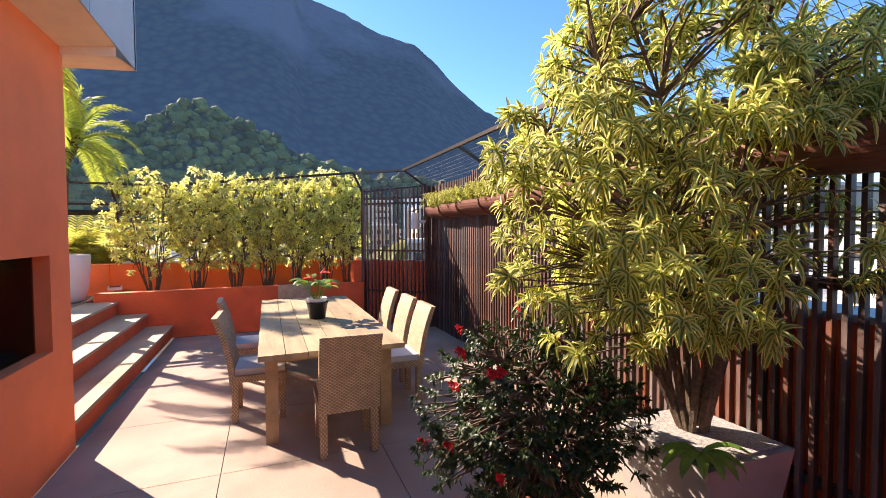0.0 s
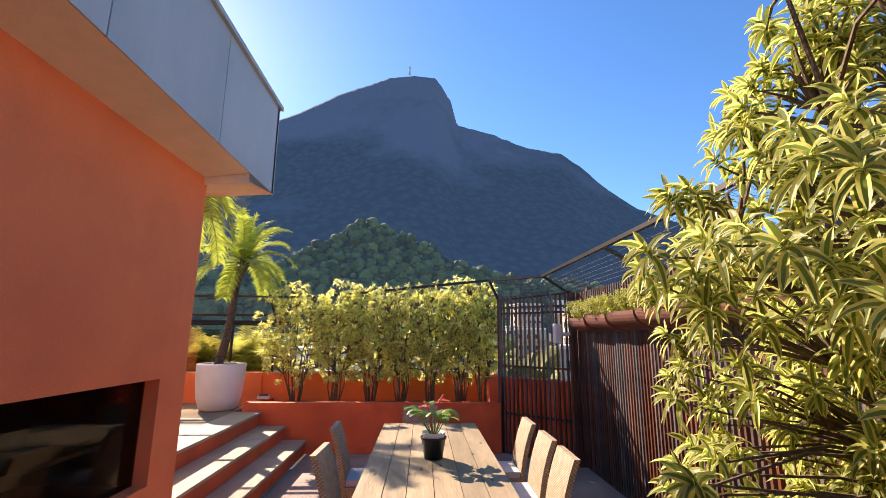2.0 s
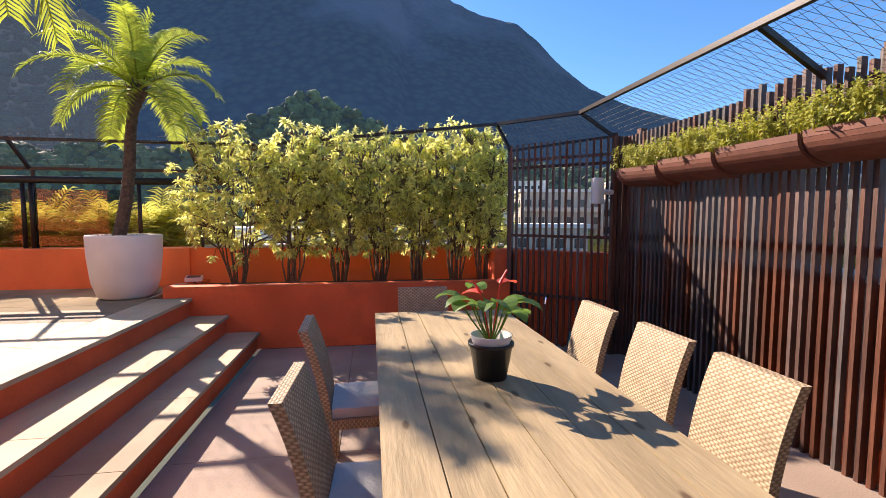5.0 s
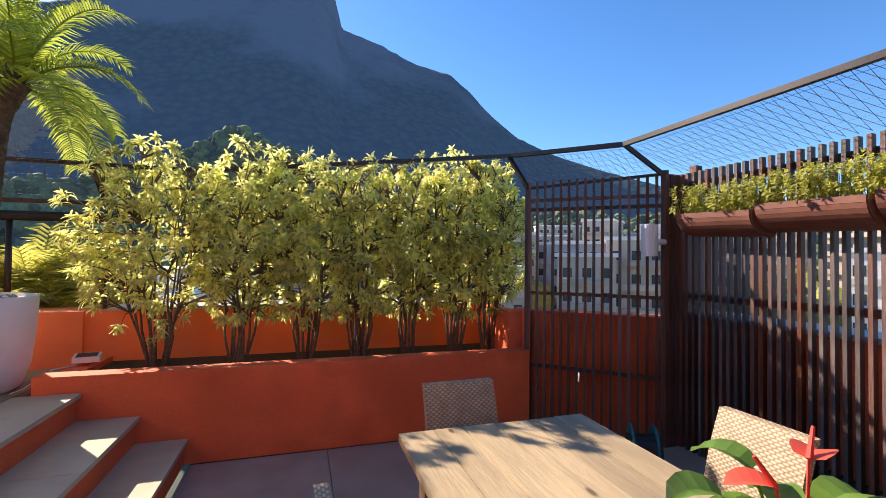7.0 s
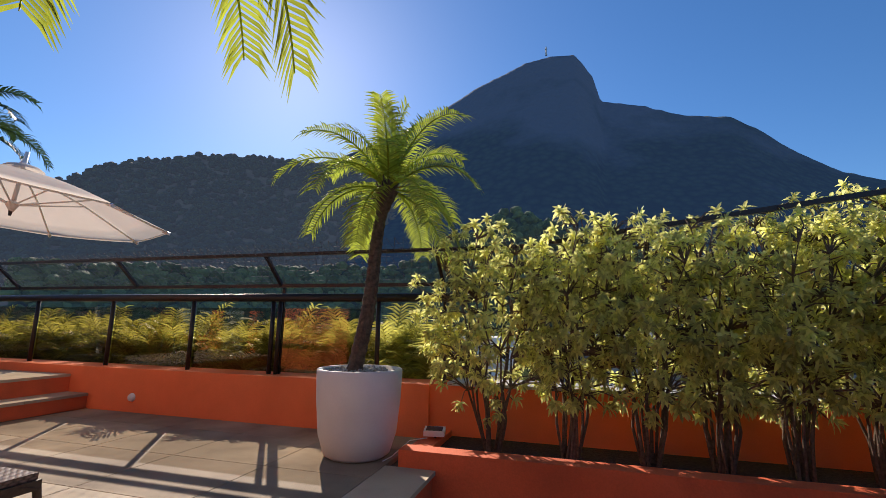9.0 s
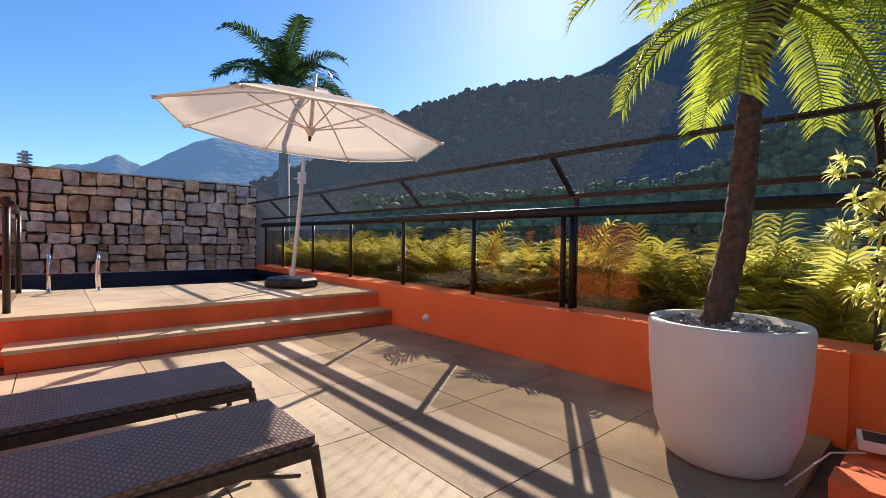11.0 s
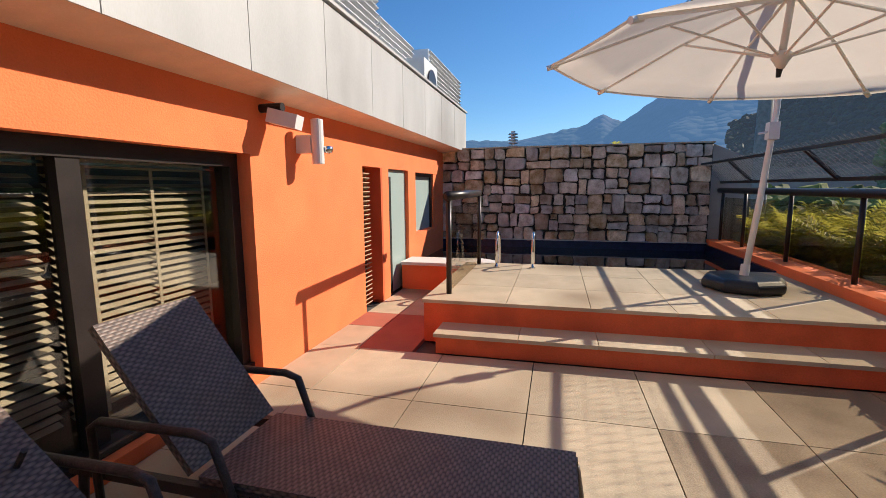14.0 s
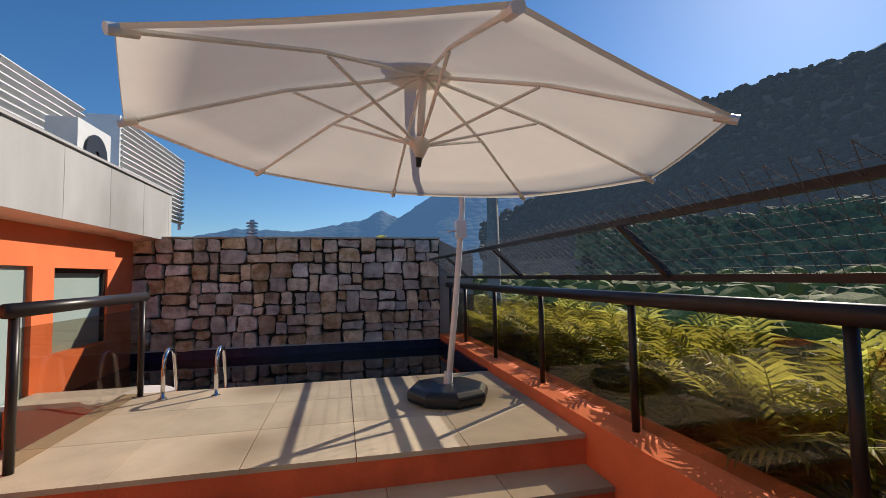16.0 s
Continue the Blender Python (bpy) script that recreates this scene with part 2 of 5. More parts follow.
FABRIC = leafy("cream_canopy", (0.76, 0.69, 0.60), 0.45, vary=0.03, rough=0.9, spread=0.0)
TEAL = mat("teal_plastic", (0.02, 0.17, 0.17), 0.4, vary=0.1)
CITY = mat("white_rendered_wall", (0.72, 0.70, 0.66), 0.85, vary=0.12, scale=0.4, bump=0, per_object=0.2, stain=0.4)
TAN = mat("tan_rendered_wall", (0.52, 0.44, 0.35), 0.85, vary=0.15, scale=0.4, bump=0, per_object=0.25, stain=0.5)
GREYW = mat("grey_rendered_wall", (0.36, 0.36, 0.35), 0.85, vary=0.15, scale=0.4, bump=0, per_object=0.25, stain=0.5)
CITYW = mat("dark_far_window", (0.05, 0.055, 0.06), 0.2, vary=0.3, scale=0.5, bump=0)
GROUND = mat("far_ground", (0.08, 0.09, 0.06), 0.95, vary=0.4, scale=0.05, bump=0)
PINK = mat("red_painted_floor", (0.42, 0.14, 0.09), 0.8, vary=0.12, scale=4, stain=0.3)
GLASS = glass("tinted_rail_glass", (0.78, 0.74, 0.66), 0.02, 0.03)
DOORGLASS = glass("door_glass", (0.85, 0.84, 0.80), 0.01, 0.06)
OVENGLASS = glass("oven_glass", (0.6, 0.56, 0.5), 0.03, 0.02, 0.08)
WATER = mat("dark_pool_water", (0.004, 0.006, 0.010), 0.03, vary=0.1, bump=0.06, fine=3, spec=0.5)
NET = mat("grey_net_cord", (0.12, 0.12, 0.12), 0.8, vary=0.1, bump=0)


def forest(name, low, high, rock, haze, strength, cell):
    """Tree-covered slope with bare rock where a broad noise says so. Distance haze is a bluish glow of the slope
    itself.
    """
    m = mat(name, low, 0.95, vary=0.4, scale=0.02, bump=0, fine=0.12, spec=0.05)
    n, l = m.node_tree.nodes, m.node_tree.links
    b = n["Principled BSDF"]
    tc = n.new("ShaderNodeTexCoord")
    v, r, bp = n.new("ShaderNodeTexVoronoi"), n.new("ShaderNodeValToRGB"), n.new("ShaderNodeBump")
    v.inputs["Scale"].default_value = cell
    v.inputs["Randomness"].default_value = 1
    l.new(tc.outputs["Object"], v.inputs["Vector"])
    # pale cell middles, dark edges: crown light and gap shade put in the colour
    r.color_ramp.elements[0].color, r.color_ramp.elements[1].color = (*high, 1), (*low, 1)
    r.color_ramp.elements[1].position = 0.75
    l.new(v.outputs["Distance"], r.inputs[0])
    ns, rr, mx, sep, ad = n.new("ShaderNodeTexNoise"), n.new("ShaderNodeValToRGB"), n.new("ShaderNodeMix"), n.new("ShaderNodeSeparateXYZ"), n.new("ShaderNodeMath")
    ns.inputs["Scale"].default_value, ns.inputs["Detail"].default_value = 0.004, 8
    l.new(tc.outputs["Object"], ns.inputs["Vector"])
    l.new(tc.outputs["Object"], sep.inputs[0])
    ad.operation = "MULTIPLY_ADD"
    ad.inputs[1].default_value = 0.0011
    l.new(sep.outputs[2], ad.inputs[0])
    l.new(ns.outputs["Fac"], ad.inputs[2])
    rr.color_ramp.elements[0].position, rr.color_ramp.elements[1].position = 0.85, 1.0
    l.new(ad.outputs[0], rr.inputs[0])
    mx.data_type = "RGBA"
    l.new(rr.outputs[0], mx.inputs["Factor"])
    l.new(r.outputs[0], mx.inputs[6])
    mx.inputs[7].default_value = (*rock, 1)
    l.new(mx.outputs[2], b.inputs["Base Color"])
    bp.inputs["Strength"].default_value, bp.inputs["Distance"].default_value = 0.6, 0.4 / cell
    bp.invert = True
    l.new(v.outputs["Distance"], bp.inputs["Height"])
    l.new(bp.outputs[0], b.inputs["Normal"])
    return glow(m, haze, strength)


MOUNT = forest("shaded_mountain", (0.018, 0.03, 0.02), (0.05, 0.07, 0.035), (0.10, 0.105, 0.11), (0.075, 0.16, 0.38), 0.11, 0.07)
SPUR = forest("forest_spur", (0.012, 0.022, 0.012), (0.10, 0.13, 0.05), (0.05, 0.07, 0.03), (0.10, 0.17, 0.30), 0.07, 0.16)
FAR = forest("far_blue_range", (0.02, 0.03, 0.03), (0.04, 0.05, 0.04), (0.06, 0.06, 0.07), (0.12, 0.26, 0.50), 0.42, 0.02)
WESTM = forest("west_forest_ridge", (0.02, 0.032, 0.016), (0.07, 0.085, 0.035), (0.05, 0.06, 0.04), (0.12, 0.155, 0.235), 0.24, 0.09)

# far crowns: a faint bluish emission puts distance haze into the leaves
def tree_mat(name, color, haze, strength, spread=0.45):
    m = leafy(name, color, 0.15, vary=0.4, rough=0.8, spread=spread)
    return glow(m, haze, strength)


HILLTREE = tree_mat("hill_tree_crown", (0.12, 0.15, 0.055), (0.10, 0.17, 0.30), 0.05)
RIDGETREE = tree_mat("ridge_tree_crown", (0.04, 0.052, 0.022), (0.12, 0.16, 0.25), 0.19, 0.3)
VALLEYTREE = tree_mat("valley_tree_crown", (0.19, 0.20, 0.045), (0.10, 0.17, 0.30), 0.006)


# ---- mesh helpers ----
class Mesh:
    def __init__(self):
        self.v, self.f, self.m, self.uv = [], [], [], []

    def quad(self, pts, mi=0, uv=None):
        k = len(self.v)
        self.v += [tuple(p) for p in pts]
        self.f.append(tuple(range(k, k + len(pts))))
        self.m.append(mi)
        self.uv.append(uv or [(0, 0)] * len(pts))

    def box(self, x0, x1, y0, y1, z0, z1, mi=0, at=None):
        c = [Vector((x, y, z)) for z in (z0, z1) for y in (y0, y1) for x in (x0, x1)]
        if at is not None:
            c = [at @ p for p in c]
        dx, dy, dz = abs(x1 - x0), abs(y1 - y0), abs(z1 - z0)
        for idx, (a, b) in (((0, 2, 3, 1), (dy, dx)), ((4, 5, 7, 6), (dx, dy)), ((0, 1, 5, 4), (dx, dz)), ((2, 6, 7, 3), (dz, dx)), ((0, 4, 6, 2), (dz, dy)), ((1, 3, 7, 5), (dy, dz))):
            self.quad([c[i] for i in idx], mi, [(0, 0), (a, 0), (a, b), (0, b)])
        return self

    def tube(self, pts, radii, seg=8, mi=0, caps=True):
        pts = [Vector(p) for p in pts]
        radii = radii if hasattr(radii, "__len__") else [radii] * len(pts)
        k, n = len(self.v), len(pts)
        up = None
        for i, p in enumerate(pts):
            d = (pts[min(i + 1, n - 1)] - pts[max(i - 1, 0)]).normalized()
            a = d.orthogonal().normalized() if up is None else (up - d * up.dot(d)).normalized()
            up = a
            b = d.cross(a)
            for j in range(seg):
                w = 2 * math.pi * j / seg
                self.v.append(tuple(p + radii[i] * (math.cos(w) * a + math.sin(w) * b)))
        for i in range(n - 1):
            for j in range(seg):
                a, b = k + i * seg + j, k + i * seg + (j + 1) % seg
                self.f.append((a, b, b + seg, a + seg))
                self.m.append(mi)
                self.uv.append([(j * 0.03, i * 0.1), (j * 0.03 + 0.03, i * 0.1), (j * 0.03 + 0.03, i * 0.1 + 0.1), (j * 0.03, i * 0.1 + 0.1)])
        if caps:
            for ring, rev in ((0, True), (n - 1, False)):
                ids = [k + ring * seg + j for j in range(seg)]
                self.f.append(tuple(ids[::-1] if rev else ids))
                self.m.append(mi)
                self.uv.append([(0, 0)] * seg)
        return self

    def lathe(self, profile, seg=32, at=(0, 0, 0), mi=0):
        k = len(self.v)
        for r, z in profile:
            for j in range(seg):
                w = 2 * math.pi * j / seg
                self.v.append((at[0] + r * math.cos(w), at[1] + r * math.sin(w), at[2] + z))
        for i in range(len(profile) - 1):
            for j in range(seg):
                a, b = k + i * seg + j, k + i * seg + (j + 1) % seg
                self.f.append((a, b, b + seg, a + seg))
                self.m.append(mi)
                self.uv.append([(0, 0)] * 4)
        return self

    def data(self, name, mats, smooth=False):
        me = bpy.data.meshes.new(name)
        me.from_pydata(self.v, [], self.f)
        for m in mats if isinstance(mats, (list, tuple)) else [mats]:
            me.materials.append(m)
        me.polygons.foreach_set("material_index", self.m)
        lay = me.uv_layers.new(name="UVMap")
        lay.data.foreach_set("uv", [c for face in self.uv for uv in face for c in uv])
        if smooth:
            me.polygons.foreach_set("use_smooth", [True] * len(me.polygons))
        me.update()
        return me


def part(name, mesh, mats, parent=None, label="", bevel=0.0, smooth=False, at=None):
    ob = new(name, mesh if isinstance(mesh, bpy.types.Mesh) else mesh.data(name, mats, smooth))
    if parent:
        ob.parent = parent
    if at is not None:
        ob.matrix_basis = at
    if bevel:
        b = ob.modifiers.new("edge", "BEVEL")
        b.width, b.segments, b.limit_method = bevel, 2, "ANGLE"
    return tagged(ob, label) if label else ob


def thing(name, label, category, group="", at=None, kind=""):
    ob = new(name)
    if at is not None:
        ob.matrix_basis = at
    return tagged(ob, label, category, group, kind)


def wall(name, mesh, m, label, bevel=0.0, smooth=False):
    return tagged(part(name, mesh, m, bevel=bevel, smooth=smooth), label, name.split("_")[0], kind="structure")


def rnd(a, b):
    return random.uniform(a, b)


# ---- setting ----
D, P, YN, XE = 0.666, 1.098, 3.68, -2.04
wall("ground", Mesh().box(-4000, 4000, -4000, 4000, -19, -18), GROUND, "far town ground of grey and green")
sub = Mesh().box(-2.05, 2.55, -4.5, 9.3, -0.5, -0.03).box(-14.3, -2.9, 3.5, 9.3, -0.5, D - 0.045)
wall("floor_base", sub, JOINT, "dark bedding under the terrace tiles")
# house shell with openings
h = Mesh()
W0, W1, WZ0, WZ1 = 1.2, 3.33, 0.89, 1.60
h.box(XE - 0.3, XE, -4.5, W0, 0, 3.4).box(XE - 0.3, XE, W1, YN, 0, 3.4).box(XE - 0.3, XE, W0, W1, 0, WZ0).box(XE - 0.3, XE, W0, W1, WZ1, 3.4)
wall("wall_east", h, ORANGE, "orange stucco house wall with a deep oven opening")
SD0, SD1, SDZ = -3.4, -7.13, 2.51
h = Mesh()
for a, b, z0, z1 in ((XE - 0.3, SD0, D - 0.1, 3.4), (SD0, SD1, SDZ, 3.1), (SD0, SD1, D - 0.1, D + 0.09), (SD1, -9.22, D - 0.1, 3.1), (-9.22, -9.86, 2.51, 3.1), (-9.86, -10.1, D - 0.1, 3.1), (-10.1, -10.98, 2.51, 3.1), (-10.98, -11.36, D - 0.1, 3.1), (-11.36, -12.8, 2.5, 3.1), (-11.36, -12.8, D - 0.1, 1.45), (-12.8, -14.04, D - 0.1, 3.1)):
    h.box(b, a, YN - 0.3, YN if a > -12.5 else YN - 0.09, z0, z1)
wall("wall_north", h, ORANGE, "orange stucco house wall with doors and windows")
wall("wall_back", Mesh().box(-14.3, XE, -4.7, -4.5, 0, 3.2).box(-14.3, -14.1, -4.5, 3.38, 0, 3.2).box(XE, 2.6, -4.7, -4.5, 0, 2.6), ORANGE, "plain orange wall closing the terrace")
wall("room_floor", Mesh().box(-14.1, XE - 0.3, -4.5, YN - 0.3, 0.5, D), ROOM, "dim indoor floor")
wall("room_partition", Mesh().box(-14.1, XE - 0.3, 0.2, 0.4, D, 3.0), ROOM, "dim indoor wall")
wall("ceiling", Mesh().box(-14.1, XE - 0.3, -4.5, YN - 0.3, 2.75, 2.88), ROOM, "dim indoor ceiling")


def eave_z(x):
    return 3.275 + (min(0, x + 1.66) / 2.86) * 0.255 if x > -4.52 else 3.02


def eave_y(x):
    return 4.22 - 0.20 * min(1, max(0, (-1.66 - x) / 2.86))


xs = [-1.66, -4.52, -14.04]
r = Mesh()
for a, c in zip(xs, xs[1:]):
    za, zc = eave_z(a), eave_z(c)
    r.quad([(a, eave_y(a) - 0.01, za), (c, eave_y(c) - 0.01, zc), (c, YN - 0.05, zc - 0.05), (a, YN - 0.05, za - 0.08)])
r.quad([(-1.67, YN - 0.05, 3.275), (-1.67, -4.5, 3.275), (XE - 0.05, -4.5, 3.22), (XE - 0.05, YN - 0.05, 3.22)])
r.quad([(-1.67, YN - 0.05, 3.275), (XE - 0.05, YN - 0.05, 3.22), (XE - 0.05, YN - 0.05, 3.16), (-1.67, YN - 0.05, 3.195)])
wall("soffit", r, SOFFIT, "pale painted underside of the roof eave")
r = Mesh().box(-14.04, -1.9, -4.5, 3.95, 3.42, 3.5)
wall("roof", r, CITY, "flat pale roof slab")
def roof_rise(x):
    return 0.90 - 0.09 * min(1, max(0, (-1.66 - x) / 2.86))


# fascia of stone slabs
fas = thing("fascia", "white marble slabs with dark joints along the roof edge", "fascia", kind="structure")
y = 4.20
while y > -4.4:
    part("slab", Mesh().box(-1.72, -1.66, max(y - 1.17, -4.5), y, 3.275, 4.175), MARBLE, fas)
    part("joint", Mesh().box(-1.73, -1.669, y - 1.18, y - 1.168, 3.275, 4.175), JOINT, fas)
    y -= 1.18
x = -1.66
while x > -14:
    x2 = max(x - 1.02, -14.04)
    a, b = eave_z(x), eave_z(x2)
    ta, tb = a + roof_rise(x), b + roof_rise(x2)
    s = Mesh()
    c = [(x2 + 0.008, b, tb), (x, a, ta)]
    f = [(c[0][0], eave_y(x2), c[0][1]), (c[1][0], eave_y(x), c[1][1]), (c[1][0], eave_y(x), c[1][2]), (c[0][0], eave_y(x2), c[0][2])]
    g = [(p[0], p[1] - 0.06, p[2]) for p in f]
    s.quad(f[::-1]), s.quad(g), s.quad([f[0], f[1], g[1], g[0]]), s.quad([f[3], g[3], g[2], f[2]]), s.quad([f[1], f[2], g[2], g[1]]), s.quad([f[0], g[0], g[3], f[3]])
    part("slab", s, MARBLE, fas)
    x -= 1.02
cap = Mesh().box(-1.77, -1.63, -4.5, 4.24, 4.176, 4.215)
cap.box(-14.04, -4.8, 3.90, 4.05, 3.85, 3.88)
part("coping", cap, MARBLE, fas, "grey dirty coping strip")

# dining floor, steps, deck, platform
flo = thing("floor", "sunlit beige cement tiles of the lower terrace", "floor", kind="structure")
xi = [-2.04, -0.9, 0.3, 1.5, 2.5]
yi = [-4.5, -3.2, -2.0, -0.8, 0.4, 1.6, 2.8, 4.0, 5.2, 6.4, 7.86]
for a, b in zip(xi, xi[1:]):
    for c, d in zip(yi, yi[1:]):
        part("tile", Mesh().box(a + 0.003, b - 0.003, c + 0.003, d - 0.003, -0.03, 0), FLOOR, flo)
dek = thing("floor_deck", "beige stone tiles of the upper sun deck", "floor", kind="structure")
xi = [-3.262, -4.2, -5.15, -6.1, -7.05, -8.0]
yi = [3.69, 4.16, 5.0, 5.845, 6.69, 7.53, 8.37, 8.84]
for i, (a, b) in enumerate(zip(xi, xi[1:])):
    for c, d in zip(yi, yi[1:]):
        # rows by the parapet carry dirt and palm shade in their tile colour
        part("tile", Mesh().box(b + 0.004, a - 0.004, c + 0.004, d - 0.004, D - 0.04, D), DIRTSHADE if c > 7.5 or (c > 6.6 and i < 4) else TILE, dek)
for a, b, c, d, m in ((-8.0, -8.68, 3.69, 4.13, TILE), (-8.68, -9.22, 3.69, 4.13, PINK), (-8.0, -9.22, 4.13, 4.69, PINK), (-9.22, -10.6, 3.69, 4.13, TILE), (-9.22, -10.6, 4.13, 4.69, TILE)):
    part("tile", Mesh().box(b + 0.004, a - 0.004, c + 0.003, d - 0.003, D - 0.05, D - 0.002), m, dek)
stp = thing("stairs", "three orange steps with pale stone treads", "stairs", kind="structure")
for i, xn in enumerate((-2.06, -2.42, -2.83)):
    z = D * (i + 1) / 3
    part("riser", Mesh().box(xn - 0.42 if i < 2 else xn - 0.06, xn - 0.02, YN, 7.88, 0 if i == 0 else z - 0.25, z - 0.035), RUST, stp)
    yy = [YN, 4.75, 5.8, 6.85, 7.87]
    for a, b in zip(yy, yy[1:]):
        part("tread", Mesh().box(xn - 0.43, xn + 0.012, a + 0.003, b - 0.003, z - 0.035, z), TILE, stp, bevel=0.005)
pst = thing("stairs_pool", "two orange steps with pale stone treads up to the pool", "stairs", kind="structure")
part("riser", Mesh().box(-8.4, -8.03, 4.92, 8.85, D, 0.835), RUST, pst)
part("riser", Mesh().box(-10.75, -8.39, 4.70, 8.85, D - 0.02, P - 0.035), RUST, pst)
yy = [4.9, 5.7, 6.4, 7.3, 8.1, 8.84]
for a, b in zip(yy, yy[1:]):
    part("tread", Mesh().box(-8.42, -8.005, a + 0.003, b - 0.003, 0.83, 0.865), TILE, pst, bevel=0.005)
yy = [4.68, 5.55, 6.35, 7.1, 7.9, 8.84]
for a, b in zip(yy, yy[1:]):
    for c, d in ((-8.37, -9.15), (-9.15, -9.95), (-9.95, -10.75)):
        part("tile", Mesh().box(d + 0.003, c - 0.003, a + 0.003, b - 0.003, P - 0.035, P), TILE, pst, bevel=0.004)
wall("pool", Mesh().box(-13.66, -10.78, YN + 0.02, 8.84, 0.30, 0.34).box(-10.80, -10.76, 4.7, 8.84, 0.34, P - 0.04).box(-13.66, -13.60, YN - 0.09, 8.84, 0.34, P + 0.03).box(-13.60, -10.76, 8.80, 8.845, 0.34, P + 0.02), POOL, "navy tiled pool basin")
wall("pool_rim", Mesh().box(-13.665, -13.585, YN - 0.09, 8.84, P + 0.031, P + 0.048), MARBLE, "thin pale stone rim between pool tiles and rubble wall")
wall("water", Mesh().box(-13.60, -10.80, YN + 0.02, 8.80, 0.94, 0.975), WATER, "still dark pool water")
wall("wall_pool", Mesh().box(-10.72, -10.6, YN, 4.70, D - 0.1, 1.05).box(-10.98, -10.72, YN, 4.7, 0.3, 1.05), ORANGE, "low orange wall beside the pool")
ed = Mesh().box(-11.1, -10.55, YN, 4.72, 1.05, P)
ed.lathe([(0.0, 0), (0.42, 0), (0.42, 0.045), (0.0, 0.045)], 28, (-10.75, 4.75, 1.051))
wall("pool_ledge", ed, WHITE, "rounded white stone pool ledge", bevel=0.005)
# parapets and planter
par = Mesh().box(-14.04, -3.2, 8.85, 9.3, D - 0.3, 1.21).box(-3.2, 1.3, 8.9, 9.3, 0, 1.21)
wall("parapet_north", par, ORANGE, "orange parapet below the railing", bevel=0.01)
wall("parapet_coping", Mesh().box(-3.0, 1.4, 8.86, 9.34, 1.212, 1.245).box(2.42, 2.8, -4.5, 6.9, 1.25, 1.29), MARBLE, "pale stone coping on the parapet")
wall("planter", Mesh().box(-3.15, 1.19, 7.88, 8.06, 0, 0.80).box(-3.15, -2.95, 8.06, 8.88, D - 0.1, 0.76).box(1.03, 1.19, 8.06, 8.9, 0, 1.2), RUST, "low orange planter wall", bevel=0.012)
wall("planter_soil", Mesh().box(-2.95, 1.03, 8.06, 8.9, 0.3, 0.70), SOIL, "dark planter soil")
gd = Vector((2.17 - 1.19, 7.05 - 7.93, 0)).normalized()
gn = Vector((-gd.y, gd.x, 0))
gat = Matrix.Translation((1.19, 7.93, 0)) @ Matrix(((gd.x, gn.x, 0, 0), (gd.y, gn.y, 0, 0), (0, 0, 1, 0), (0, 0, 0, 1)))
wall("parapet_corner", Mesh().box(-0.2, 1.6, 0.10, 0.35, 0, 1.22, at=gat), RUST, "red-orange parapet behind the corner trellis")
wall("parapet_east", Mesh().box(2.45, 2.75, -4.5, 6.9, 0, 1.25), RUST, "red-orange parapet behind the slatted fence")

# stone wall: irregular rubble
sw = thing("wall_west", "rubble stone wall of brown and grey blocks", "wall", kind="structure")
part("core", Mesh().box(-13.97, -13.70, 3.45, 8.86, 0.3, 3.03), MORTAR, sw)
wing = Mesh()
near, far = [[(x, 8.865, 0.3), (x, 9.55, 0.3), (x, 9.55, 2.72), (x, 8.865, 3.03)] for x in (-13.72, -13.9)]
wing.quad(near), wing.quad(far[::-1])
for i in range(4):
    wing.quad([near[i], far[i], far[(i + 1) % 4], near[(i + 1) % 4]])
part("side_wall", wing, GRAVELB, sw)
stones = []


def split(y0, y1, z0, z1):
    w, hh = y1 - y0, z1 - z0
    if (w < 0.42 and hh < 0.32) or (w * hh < 0.06) or (w * hh < 0.11 and random.random() < 0.3 and w < 0.5):
        stones.append((y0, y1, z0, z1))
    elif w > hh * rnd(0.9, 1.5):
        c = y0 + w * rnd(0.36, 0.64)
        split(y0, c, z0, z1), split(c, y1, z0, z1)
    else:
        c = z0 + hh * rnd(0.36, 0.64)
        split(y0, y1, z0, c), split(y0, y1, c, z1)


rz = 1.12
while rz < 2.98:
    hh = min(rnd(0.34, 0.6), 3.045 - rz)
    if 3.045 - rz - hh < 0.25:
        hh = 3.045 - rz
    split(3.49, 8.85, rz, rz + hh)
    rz += hh
